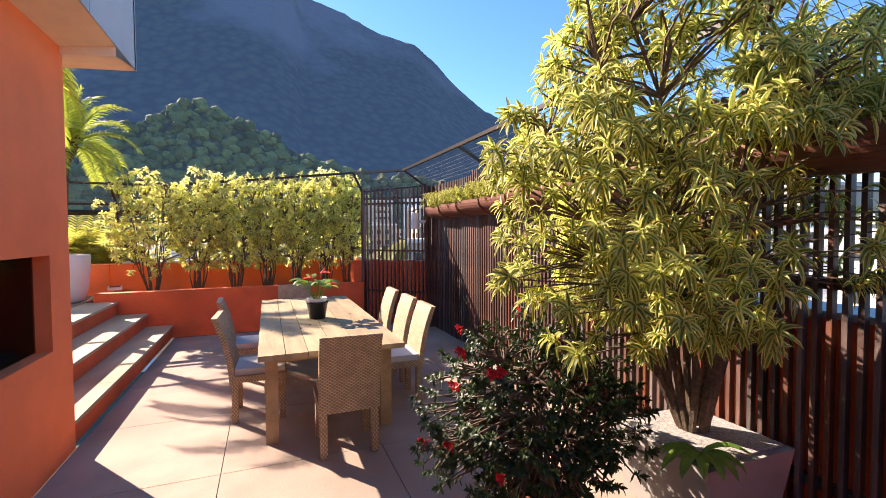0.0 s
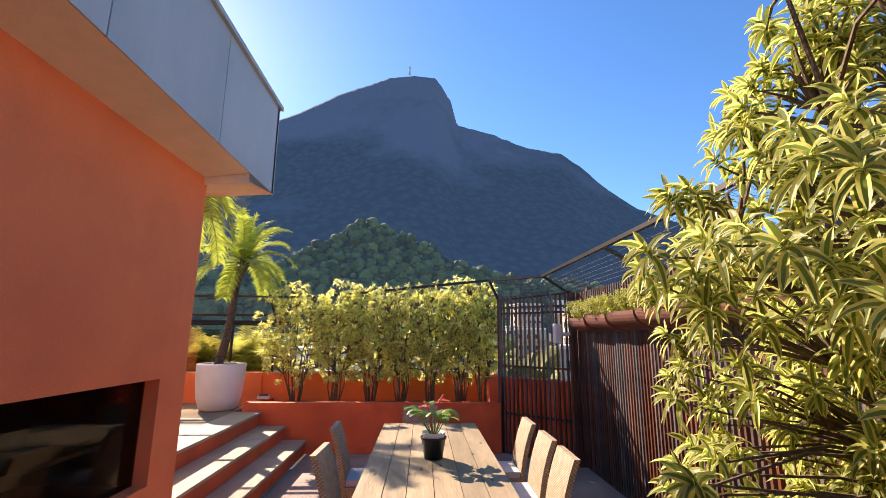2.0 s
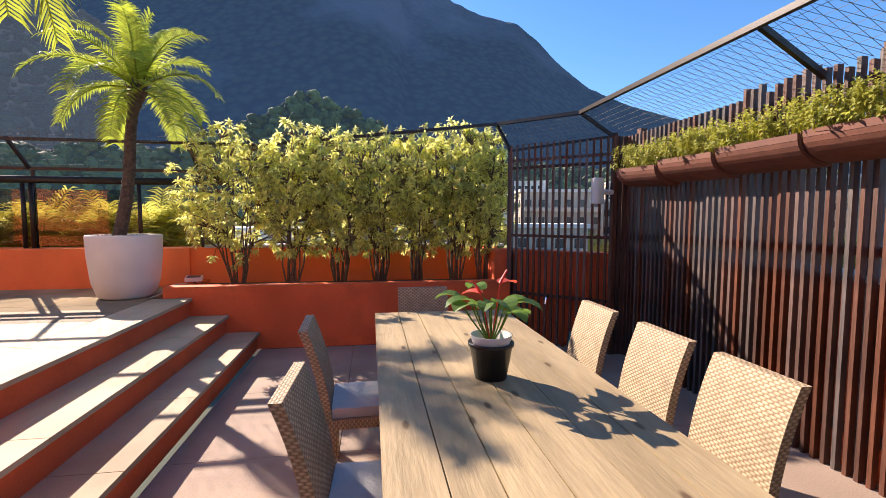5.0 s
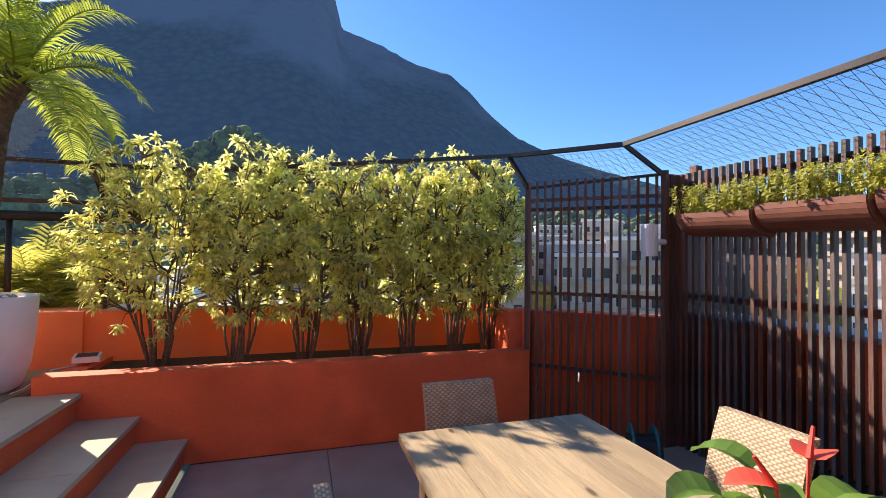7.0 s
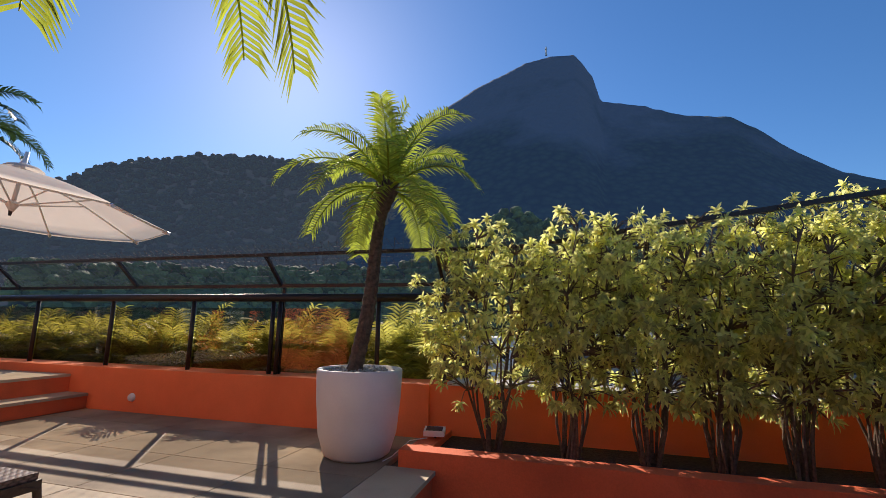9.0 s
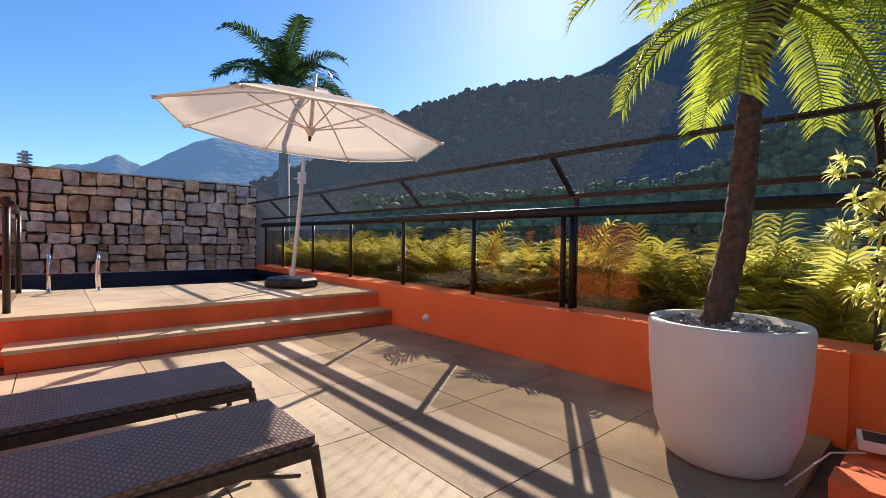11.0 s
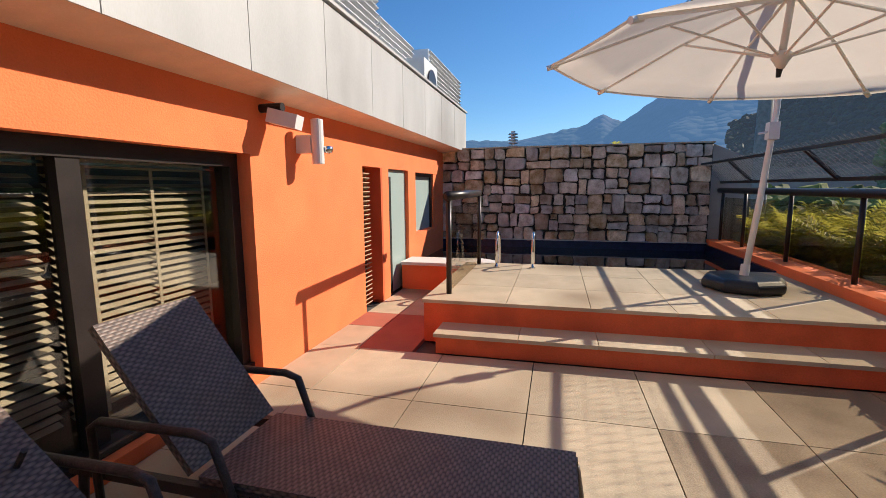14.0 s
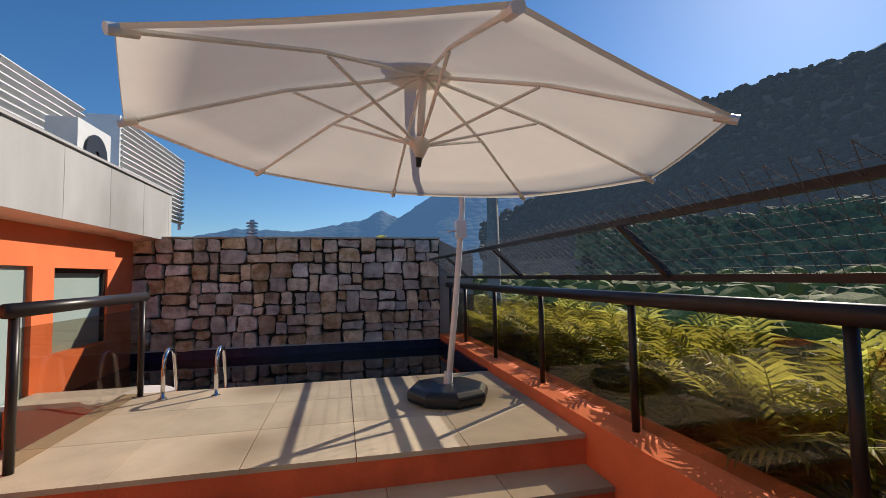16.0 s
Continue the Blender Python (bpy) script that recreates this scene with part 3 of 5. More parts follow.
for y0, y1, z0, z1 in stones:
    g, s = 0.009, Mesh()
    j = lambda: rnd(-0.021, 0.021)
    base = [(y0 + g + j(), z0 + g + j()), (y1 - g + j(), z0 + g + j()), (y1 - g + j(), z1 - g + j()), (y0 + g + j(), z1 - g + j())]
    ring = []
    for i in range(4):
        a, b = base[i], base[(i + 1) % 4]
        ring += [(a[0] * 0.91 + b[0] * 0.09, a[1] * 0.91 + b[1] * 0.09), (a[0] * 0.5 + b[0] * 0.5 + j(), a[1] * 0.5 + b[1] * 0.5 + j()), (a[0] * 0.09 + b[0] * 0.91, a[1] * 0.09 + b[1] * 0.91)]
    cy, cz, d = (y0 + y1) / 2, (z0 + z1) / 2, rnd(0.02, 0.075)
    n = len(ring)
    lo = [(-13.72, p[0], p[1]) for p in ring]
    mi = [(-13.66 + d * 0.5, cy + (p[0] - cy) * 0.97, cz + (p[1] - cz) * 0.97) for p in ring]
    hi = [(-13.66 + d + rnd(-0.012, 0.012), cy + (p[0] - cy) * 0.92, cz + (p[1] - cz) * 0.92) for p in ring]
    for A, B in ((lo, mi), (mi, hi)):
        for i in range(n):
            s.quad([A[i], A[(i + 1) % n], B[(i + 1) % n], B[i]])
    s.quad(hi)
    part("stone", s, STONE, sw)
part("coping", Mesh().box(-13.98, -13.62, 3.45, 8.87, 3.04, 3.07), STONE, sw, bevel=0.01)

# ---- doors and windows of the north wall ----
sd = tagged(new("door_1"), "dark-framed glass sliding door with beige blinds behind", "door", kind="structure")
for a, b, z0, z1, y0, y1 in ((SD0, SD1, SDZ - 0.10, SDZ, 3.42, 3.56), (SD0, SD1, D + 0.09, D + 0.14, 3.42, 3.6), (SD1 + 0.09, SD1 + 0.001, D + 0.14, SDZ - 0.1, 3.42, 3.56), (SD0, SD0 - 0.09, D + 0.14, SDZ - 0.1, 3.42, 3.56), (-5.92, -5.80, D + 0.14, SDZ - 0.1, 3.47, 3.55), (-4.6, -4.5, D + 0.14, SDZ - 0.1, 3.44, 3.50)):
    part("frame", Mesh().box(min(a, b), max(a, b), y0, y1, z0, z1), METAL, sd, bevel=0.004)
part("track", Mesh().box(SD1 + 0.09, SD0 - 0.09, 3.46, 3.47, SDZ - 0.135, SDZ - 0.12), CHROME, sd)
for a, b in ((SD0 - 0.09, -4.5), (-4.6, -5.80), (-5.92, SD1 + 0.09)):
    part("pane", Mesh().box(b, a, 3.485, 3.491, D + 0.14, SDZ - 0.1), DOORGLASS, sd).visible_shadow = False
for bi, (a, b) in enumerate(((-3.5, -5.84), (-5.90, -7.02))):
    bl = thing("window_blind", "beige horizontal slat blind behind glass", "blind", "door blinds")
    sm = Mesh().box(b, a, -0.022, 0.022, -0.0012, 0.0012, at=pose(0, 0, 0, -28)).data("slat", BLIND)
    zz = D + 0.25
    while zz < 2.36:
        part("slat", sm, BLIND, bl, at=pose(0, 3.30, zz))
        zz += 0.05
    for k in range(int((a - b) / 0.45) + 1):
        part("tape", Mesh().box(a - 0.2 - k * 0.45 - 0.012, a - 0.2 - k * 0.45 + 0.012, 3.328, 3.331, D + 0.2, 2.4), BLIND, bl)
    part("headrail", Mesh().box(b, a, 3.27, 3.33, 2.37, 2.42), BLIND, bl)
ld = tagged(new("door_2"), "dark louvred door set deep in the orange wall", "door", kind="structure")
# full-width black sheet in place of the darkness behind the slats
part("frame", Mesh().box(-9.86, -9.22, 3.40, 3.44, D, 2.5), RECESS, ld)
sm = Mesh().box(-9.50, -9.23, -0.03, 0.03, -0.006, 0.006, at=pose(0, 0, 0, 35)).data("slat", LEGW)
for k in range(30):
    part("slat", sm, LEGW, ld, at=pose(0, 3.625, D + 0.06 + k * 0.058))
part("reveal", Mesh().box(-9.862, -9.80, 3.40, 3.682, D, 2.51), RUST, ld)
w1 = tagged(new("window_1"), "tall frosted green glass pane in the orange wall", "window", kind="structure")
part("pane", Mesh().box(-10.98, -10.1, 3.60, 3.62, D, 2.51), FROST, w1)
# black strip stands in for the dark gap beside the pane
part("frame", Mesh().box(-10.32, -10.1, 3.621, 3.63, D, 2.4), RECESS, w1)
w2 = tagged(new("window_2"), "square frosted window above the pool", "window", kind="structure")
part("pane", Mesh().box(-12.8, -11.36, 3.50, 3.52, 1.45, 2.5), FROST, w2)
part("frame", Mesh().box(-12.8, -12.74, 3.521, 3.56, 1.45, 2.5).box(-11.42, -11.36, 3.521, 3.56, 1.45, 2.5).box(-12.74, -11.42, 3.521, 3.56, 2.44, 2.5), METAL, w2)
ov = tagged(new("oven"), "dark recessed barbecue oven with a glass front", "oven")
lin = Mesh().box(-2.9, -2.15, W0, W1, WZ0 + 0.002, WZ0 + 0.006).box(-2.9, -2.88, W0, W1, WZ0 + 0.006, WZ1 - 0.006).box(-2.88, -2.15, W0, W0 + 0.004, WZ0 + 0.006, WZ1 - 0.006)
lin.box(-2.88, -2.15, W1 - 0.006, W1 - 0.002, WZ0 + 0.006, WZ1 - 0.006).box(-2.88, -2.15, W0, W1, WZ1 - 0.006, WZ1 - 0.002)
part("lining", lin, RECESS, ov)
part("shelf", Mesh().box(-2.86, -2.42, W0 + 0.02, W1 - 0.02, 1.12, 1.15), METAL, ov)
part("pane", Mesh().box(-2.146, -2.14, W0 + 0.002, W1 - 0.002, WZ0 + 0.002, WZ1 - 0.002), OVENGLASS, ov)

# wall lamp and sensor
fl = thing("wall_floodlight", "white box floodlight fixed under the eave", "light")
part("housing", Mesh().box(-0.08, 0.08, 0.08, 0.32, -0.055, 0.055, at=pose(-7.30, YN, 2.84, -14, 0, 12)), PLASTIC, fl, bevel=0.025)
part("bracket", Mesh().tube([(-7.30, YN, 2.88), (-7.30, YN + 0.2, 2.88)], 0.035, 10), METAL, fl)
se = thing("outdoor_sensor", "white cylindrical outdoor sensor with a side lens", "sensor")
part("body", Mesh().tube([(-7.82, YN + 0.2, 2.46), (-7.82, YN + 0.2, 2.86)], 0.055, 16), PLASTIC, se, bevel=0.006)
part("bracket", Mesh().box(-7.86, -7.78, YN + 0.002, YN + 0.15, 2.56, 2.72), PLASTIC, se)
part("lens", Mesh().lathe([(0.0, -0.05), (0.045, -0.03), (0.05, 0.02), (0, 0.03)], 12, (-7.89, YN + 0.26, 2.6)), CHROME, se, smooth=True)

# roof screens and machines
def screen(x0, x1, z0, z1, y):
    s = thing("louvre_screen", "white slatted screen on the roof", "screen", "roof screens")
    sm = Mesh().box(x0, x1, -0.04, 0.04, -0.012, 0.012, at=pose(0, 0, 0, 30)).data("slat", LOUVRE)
    z = z0
    while z < z1:
        part("slat", sm, LOUVRE, s, at=pose(0, y, z))
        z += 0.1
    for x in (x0, (x0 + x1) / 2, x1):
        part("post", Mesh().box(x - 0.03, x + 0.03, y - 0.1, y - 0.05, 3.55, z1), LOUVRE, s)
    part("backing", Mesh().box(x0, x1, y - 0.15, y - 0.13, z0, z1), LOUVRE, s)


screen(-11.0, -5.5, 3.7, 5.35, 3.2)
screen(-12.8, -11.05, 3.7, 4.95, 3.2)
screen(-17.2, -14.0, 3.7, 5.25, 3.2)
part("end_panel", Mesh().box(-14.0, -13.95, 1.8, 3.2, 3.6, 5.25), LOUVRE, bpy.data.objects["louvre_screen.002"])
ac = thing("air_conditioner", "beige outdoor cooling unit on the roof", "air conditioner")
part("case", Mesh().box(-12.2, -11.4, 3.5, 3.85, 3.6, 4.35), LOUVRE, ac, bevel=0.02)
part("fan_grille", Mesh().lathe([(0.05, 0), (0.26, 0), (0.26, 0.02), (0.05, 0.02)], 20), BLACK, ac, at=pose(-11.8, 3.86, 3.98, -90))

rv = thing("roof_vent", "small pale stacked chimney cap above the roof edge", "chimney")
for k in range(5):
    part("ring", Mesh().lathe([(0.06, 0), (0.15, 0), (0.13, 0.03), (0.06, 0.05)], 16, (-17.6, 4.72, 3.42 + k * 0.085)), LOUVRE, rv)
part("pipe", Mesh().tube([(-17.6, 4.72, -1), (-17.6, 4.72, 3.86)], 0.06, 12), LOUVRE, rv)

# ---- fence, trellis, net frames ----
fen = tagged(new("fence"), "dark red-brown vertical slat fence with rails", "fence", kind="structure")
FX = 2.39
sm = [Mesh().box(-0.024, 0.024, -0.0135, 0.0135, 0, hh).data("slat", FENCE) for hh in (2.62, 2.66, 2.70, 2.68)]
y = 7.0
while y > -4.4:
    top = sm[random.randrange(4)] if y < 5.4 else sm[0]
    part("slat", top, FENCE, fen, at=pose(FX - 0.03, y, 0))
    y -= 0.072
for k in range(3):
    part("slat", sm[0], FENCE, fen, at=pose(2.20 + 0.058 * k, 7.03, 0))
for z in (0.25, 1.42, 2.48):
    part("rail", Mesh().box(FX, FX + 0.045, -4.4, 7.02, z, z + 0.06), FENCE, fen)
for y in (6.95, 4.4, 1.9, -0.6, -3.1):
    part("post", Mesh().box(FX + 0.046, FX + 0.12, y - 0.04, y + 0.04, 0, 2.7), FENCE, fen)
tre = tagged(new("trellis"), "dark slatted corner trellis panel with rails", "trellis", kind="structure")
st = Mesh().box(-0.014, 0.014, -0.016, 0.016, 0, 2.62).data("slat", FENCE)
k = 0.02
while k < 1.32:
    part("slat", st, FENCE, tre, at=gat @ pose(k, 0, 0))
    k += 0.083
for z in (0.62, 1.40, 2.30, 2.40):
    part("rail", Mesh().box(0, 1.34, 0.017, 0.05, z, z + 0.035, at=gat), FENCE, tre)
part("post", Mesh().box(-0.035, 0.03, 0.0, 0.07, 0, 2.6, at=gat), FENCE, tre)
part("post", Mesh().box(1.30, 1.37, 0.0, 0.07, 0, 2.66, at=gat), FENCE, tre)


def beam(parent, a, b, w=0.05):
    part("beam", Mesh().tube([a, b], w * 0.6, 4), METAL, parent)


def net(parent, a, b, c, d, nu, nv):
    """Cords between the edges a-b (below) and c-d (above)."""
    a, b, c, d = map(Vector, (a, b, c, d))
    m = Mesh()
    Q = lambda u, v: (a.lerp(b, u)).lerp(c.lerp(d, u), v)
    for i in range(nu + 1):
        m.tube([Q(i / nu, 0), Q(min(1, (i + 2) / nu), 1)], 0.0018, 3, caps=False)
        m.tube([Q(i / nu, 0), Q(max(0, (i - 2) / nu), 1)], 0.0018, 3, caps=False)
    for j in range(1, nv):
        m.tube([Q(0, j / nv), Q(1, j / nv)], 0.0016, 3, caps=False)
    tagged(part("net", m, NET, parent, "fine grey safety netting"), kind="stuff")


nf = thing("net_frame", "dark steel frame with safety netting leaning over the fence", "frame")
UA, UC, UB = Vector((1.79, 7.14, 2.90)), Vector((1.05, 8.14, 2.94)), Vector((1.86, -4.4, 2.90))
beam(nf, UC, UA), beam(nf, UA, UB)
LA, LC = Vector((2.17, 7.05, 2.62)), Vector((1.19, 7.93, 2.55))
beam(nf, LA, UA, 0.045), beam(nf, LC, UC, 0.045), beam(nf, LC, LA, 0.03)
for y in (4.7, 2.1, -0.5, -3.0):
    beam(nf, (2.36, y, 2.6), (1.83, y, 2.9), 0.045)
net(nf, (2.36, 7.0, 2.64), (2.36, -4.4, 2.64), UA, UB, 150, 8)
net(nf, LC, LA, UC, UA, 18, 7)
rl = tagged(new("railing"), "dark tubular railing with tinted glass panels", "railing", kind="structure")
part("handrail", Mesh().tube([(-14.0, 9.03, 2.15), (-2.6, 9.03, 2.15)], 0.05, 14), METAL, rl, smooth=True)
posts = [-3.9, -5.25, -6.6, -8.03, -9.54, -11.0, -12.5, -13.55]
for x in posts:
    part("post", Mesh().tube([(x, 9.04, 1.21), (x, 9.04, 2.12)], 0.028, 10), METAL, rl, smooth=True)
    if x == -5.25:
        part("post", Mesh().tube([(x - 0.1, 9.04, 1.21), (x - 0.1, 9.04, 2.12)], 0.028, 10), METAL, rl, smooth=True)
for a, b in zip(posts, posts[1:]):
    o = part("pane", Mesh().box(b + 0.04, a - 0.04, 9.06, 9.068, 1.24, 2.02), GLASS, rl)
nr = thing("net_frame", "dark steel frame with safety netting leaning in over the railing", "frame")
beam(nr, (-14.0, 9.04, 2.30), (1.0, 9.04, 2.30), 0.05)
beam(nr, (-14.0, 8.66, 2.64), (-2.0, 8.66, 2.64), 0.045)
beam(nr, (-2.0, 8.66, 2.66), UC, 0.05)
for x in (-13.9, -12.3, -10.0, -7.62, -5.25, -3.1, -1.0):
    beam(nr, (x, 9.04, 2.30), (x, 8.66, 2.66), 0.045)
    if x in (-5.25, -3.1, -1.0):
        beam(nr, (x, 9.10, 1.21), (x, 9.10, 2.3), 0.04)
net(nr, (-14.0, 9.04, 2.3), (1.0, 9.04, 2.3), (-14.0, 8.66, 2.66), (1.0, 8.40, 2.8), 150, 8)
pr = tagged(new("railing_pool"), "short glass balustrade with a thick dark handrail", "railing", kind="structure")
part("handrail", Mesh().tube([(-8.58, 4.91, 2.15), (-10.8, 4.86, 2.15)], 0.05, 16), METAL, pr, smooth=True)
for x in (-8.68, -10.62):
    part("post", Mesh().tube([(x, 4.9, P), (x, 4.9, 2.11)], 0.03, 10), METAL, pr, smooth=True)
part("pane", Mesh().box(-10.58, -8.72, 4.896, 4.904, P + 0.02, 2.03), GLASS, pr).visible_shadow = False


# ---- plants ----
def leaf(m, o, d, up, length, width, droop, segs=3, mi_c=0, mi_e=0, stripe=True):
    d, up = d.normalized(), up.normalized()
    side = d.cross(up)
    side = side.normalized() if side.length > 1e-4 else d.orthogonal().normalized()
    rows, p, dd = [], Vector(o), d.copy()
    for i in range(segs + 1):
        t = i / segs
        w = width * (0.35 + 0.65 * math.sin(math.pi * min(1, 0.15 + t * 0.85))) * (1 if i < segs else 0.12)
        n = side.cross(dd)
        if stripe:
            rows.append([p - side * w + n * w * 0.35, p - side * w * 0.42, p + side * w * 0.42, p + side * w + n * w * 0.35])
        else:
            rows.append([p - side * w + n * w * 0.3, p, p + side * w + n * w * 0.3])
        p = p + dd * (length / segs)
        dd = (dd + Vector((0, 0, -droop / segs * 1.6))).normalized()
    k = len(m.v)
    nc = len(rows[0])
    for rw in rows:
        m.v += [tuple(q) for q in rw]
    for i in range(segs):
        for j in range(nc - 1):
            a = k + i * nc + j
            m.f.append((a, a + 1, a + nc + 1, a + nc))
            m.m.append(mi_c if (not stripe or j == 1) else mi_e)
            m.uv.append([(0, 0)] * 4)


def rosette(m, o, axis, n, length, width, stripe, segs):
    axis = axis.normalized()
    a = axis.orthogonal().normalized()
    b = axis.cross(a)
    for i in range(n):
        w, t = i * 2.39996, i / n
        el = -0.1 + 1.2 * t + rnd(-0.15, 0.15)
        d = (math.cos(w) * a + math.sin(w) * b) * math.cos(el) + axis * math.sin(el)
        leaf(m, o + axis * 0.05 * t, d, axis, length * rnd(0.75, 1.1) * (1.0 - 0.3 * t), width, rnd(0.7, 1.6) * (1.2 - 0.6 * t), segs, 0, 1, stripe)


def shrub(name, label, base, centre, radii, stems, tips, leaves, length, width, stripe, segs, lm, category="shrub", group="", low=0.0):
    root = thing(name, label, category, group, at=Matrix.Translation(base))
    base_v, c = Vector((0, 0, 0)), Vector(centre) - Vector(base)
    wood, fol = Mesh(), Mesh()
    nodes = []
    for s in range(stems):
        w = 2 * math.pi * s / stems + rnd(-0.4, 0.4)
        e = c + Vector((math.cos(w) * radii[0] * rnd(0.25, 0.75), math.sin(w) * radii[1] * rnd(0.25, 0.75), radii[2] * rnd(0.1, 0.8)))
        q = [base_v + Vector((math.cos(w) * 0.07, math.sin(w) * 0.07, 0))]
        for i in range(1, 7):
            t = i / 6
            q.append(q[0].lerp(e, t) + Vector((rnd(-0.06, 0.06), rnd(-0.06, 0.06), 0.12 * math.sin(math.pi * t))) * (0.4 + radii[2] * 0.4))
        wood.tube(q, [(0.022 if stripe else 0.014) * (1 - 0.7 * i / 6) * (0.7 + 0.3 * radii[2]) for i in range(7)], 6)
        nodes += q[2:]
    for i in range(tips):
        while True:
            u = Vector((rnd(-1, 1), rnd(-1, 1), rnd(-1, 1)))
            if 0.2 < u.length < 1 and (u.length > 0.55 or random.random() < 0.5):
                break
        u *= 1 + 0.22 * noise.noise(u * 2.2 + Vector(base))
        tip = c + Vector((u.x * radii[0], u.y * radii[1], u.z * radii[2]))
        if tip.z < low or (stripe and noise.noise((tip + Vector(base)) * 1.8) < -0.2 + 0.16 * max(0, 1.2 - tip.z)):
            continue
        near = min(nodes, key=lambda q: (q - tip).length + (0.5 if q.z > tip.z else 0))
        mid = near.lerp(tip, 0.55) + Vector((rnd(-0.05, 0.05), rnd(-0.05, 0.05), rnd(0, 0.06)))
        wood.tube([near, mid, tip], [0.009, 0.006, 0.004], 4, caps=False)
        ax = ((tip - mid).normalized() + Vector((rnd(-0.3, 0.3), rnd(-0.3, 0.3), 0.7)))
        rosette(fol, tip, ax, leaves, length * rnd(0.8, 1.2), width, stripe, segs)
    tagged(part("woody_stem", wood, BARK, root), kind="stuff")
    tagged(part("foliage", fol, lm, root), kind="stuff")
    return root


shrub("potted_shrub", "tall variegated yellow-green shrub in a pale planter box", (2.0, 1.3, 0.47), (1.66, 1.18, 2.08), (1.06, 0.92, 1.32), 14, 1250, 14, 0.122, 0.0125, True, 4, [GREEN, YELLOW], low=0.62)
pb = thing("planter_box", "pale grey tapered planter box with gravel", "planter")
t = Mesh()
for z0, z1, s0, s1 in ((0, 0.46, 0.30, 0.36),):
    lo = [(1.98 - s0, 1.25 - s0, z0), (1.98 + s0, 1.25 - s0, z0), (1.98 + s0, 1.25 + s0, z0), (1.98 - s0, 1.25 + s0, z0)]
    hi = [(1.98 - s1, 1.25 - s1, z1), (1.98 + s1, 1.25 - s1, z1), (1.98 + s1, 1.25 + s1, z1), (1.98 - s1, 1.25 + s1, z1)]
    for i in range(4):
        t.quad([lo[i], lo[(i + 1) % 4], hi[(i + 1) % 4], hi[i]])
    t.quad(lo[::-1]), t.quad(hi)
part("box", t, GRAVELB, pb, bevel=0.015)
part("gravel", Mesh().box(1.66, 2.30, 0.93, 1.57, 0.462, 0.475), GRAVEL, pb)
bp_ = thing("broadleaf_plant", "small plant with broad bright green leaves in the planter box", "plant", at=Matrix.Translation((1.72, 1.02, 0.475)))
for k in range(9):
    w = 2.2 + k * 0.42
    fm = Mesh()
    leaf(fm, Vector((0, 0, 0)), Vector((math.cos(w), math.sin(w), rnd(0.5, 1.1))), Vector((0, 0, 1)), rnd(0.24, 0.34), 0.034, 1.3, 6, 0, 0, False)
    part("leaf", fm, BROAD, bp_)
rs = shrub("red_flower_shrub", "dark green shrub with small red flowers", (0.95, 1.45, 0.25), (0.9, 1.45, 0.68), (0.72, 0.52, 0.56), 11, 760, 10, 0.055, 0.0115, False, 2, [DARKG, DARKG])
for k in range(16):
    w = rnd(0, 6.28)
    fm = Mesh()
    o = Vector((-0.05 + 0.66 * math.cos(w), 0.46 * math.sin(w), rnd(0.25, 0.95)))
    rosette(fm, o, Vector((math.cos(w), math.sin(w), 0.6)), 14, 0.04, 0.012, False, 2)
    part("flower", fm, [RED, RED], rs)
pt = thing("clay_pot", "low dark pot under the red-flowered shrub", "pot")
part("pot", Mesh().lathe([(0.0, 0), (0.17, 0), (0.21, 0.24), (0.23, 0.26), (0.20, 0.27), (0.19, 0.22), (0.0, 0.22)], 24, (0.95, 1.45, 0)), TERRA, pt, smooth=True)
for i, (x, wd, tp, lean) in enumerate(((-2.45, 0.55, 2.78, 0.0), (-1.75, 0.42, 2.85, 0.1), (-1.1, 0.46, 2.9, 0), (-0.55, 0.42, 2.82, 0), (0.0, 0.42, 2.86, 0), (0.55, 0.40, 2.95, 0), (0.98, 0.33, 2.88, 0))):
    hz = (tp - 1.08) / 2
    shrub("hedge_shrub", "yellow-green variegated shrub growing in the orange planter", (x, 8.5, 0.69), (x + lean, 8.45, 1.10 + hz), (wd * 1.38, 0.46, hz * 1.06), 12, 330, 14, 0.102, 0.0145, False, 3, [HEDGEG, HEDGEG], "shrub", "hedge along the planter", 0.08)


def frond(m, o, az, el, length, droop, leaflets, ll, lw, rachis, stiff=0.55):
    p, d = Vector(o), Vector((math.cos(az) * math.cos(el), math.sin(az) * math.cos(el), math.sin(el)))
    pts = [p.copy()]
    n = 14
    for i in range(n):
        p = p + d * (length / n)
        d = (d + Vector((0, 0, -droop / n * (0.4 + 1.6 * i / n)))).normalized()
        pts.append(p.copy())
    rachis.tube(pts, [0.012 * length * (1 - 0.85 * i / n) + 0.001 for i in range(n + 1)], 4, caps=False)
    for i in range(leaflets):
        t = 0.14 + 0.86 * i / leaflets
        k = min(n - 1, int(t * n))
        q = pts[k].lerp(pts[k + 1], t * n - k)
        a = (pts[k + 1] - pts[k]).normalized()
        side = a.cross(Vector((0, 0, 1)))
        side = side.normalized() if side.length > 1e-3 else Vector((1, 0, 0))
        up = side.cross(a)
        s = ll * (0.45 + 0.55 * math.sin(math.pi * (0.15 + 0.75 * t)))
        for sg in (-1, 1):
            dd = side * sg * 0.85 + a * stiff + up * rnd(0.05, 0.3)
            leaf(m, q, dd, up, s * rnd(0.85, 1.1), lw, rnd(0.4, 0.9), 2, 0, 0, False)


pot = thing("large_pot", "large round white planter pot with gravel on the deck", "pot")
PX, PY = -3.63, 8.07
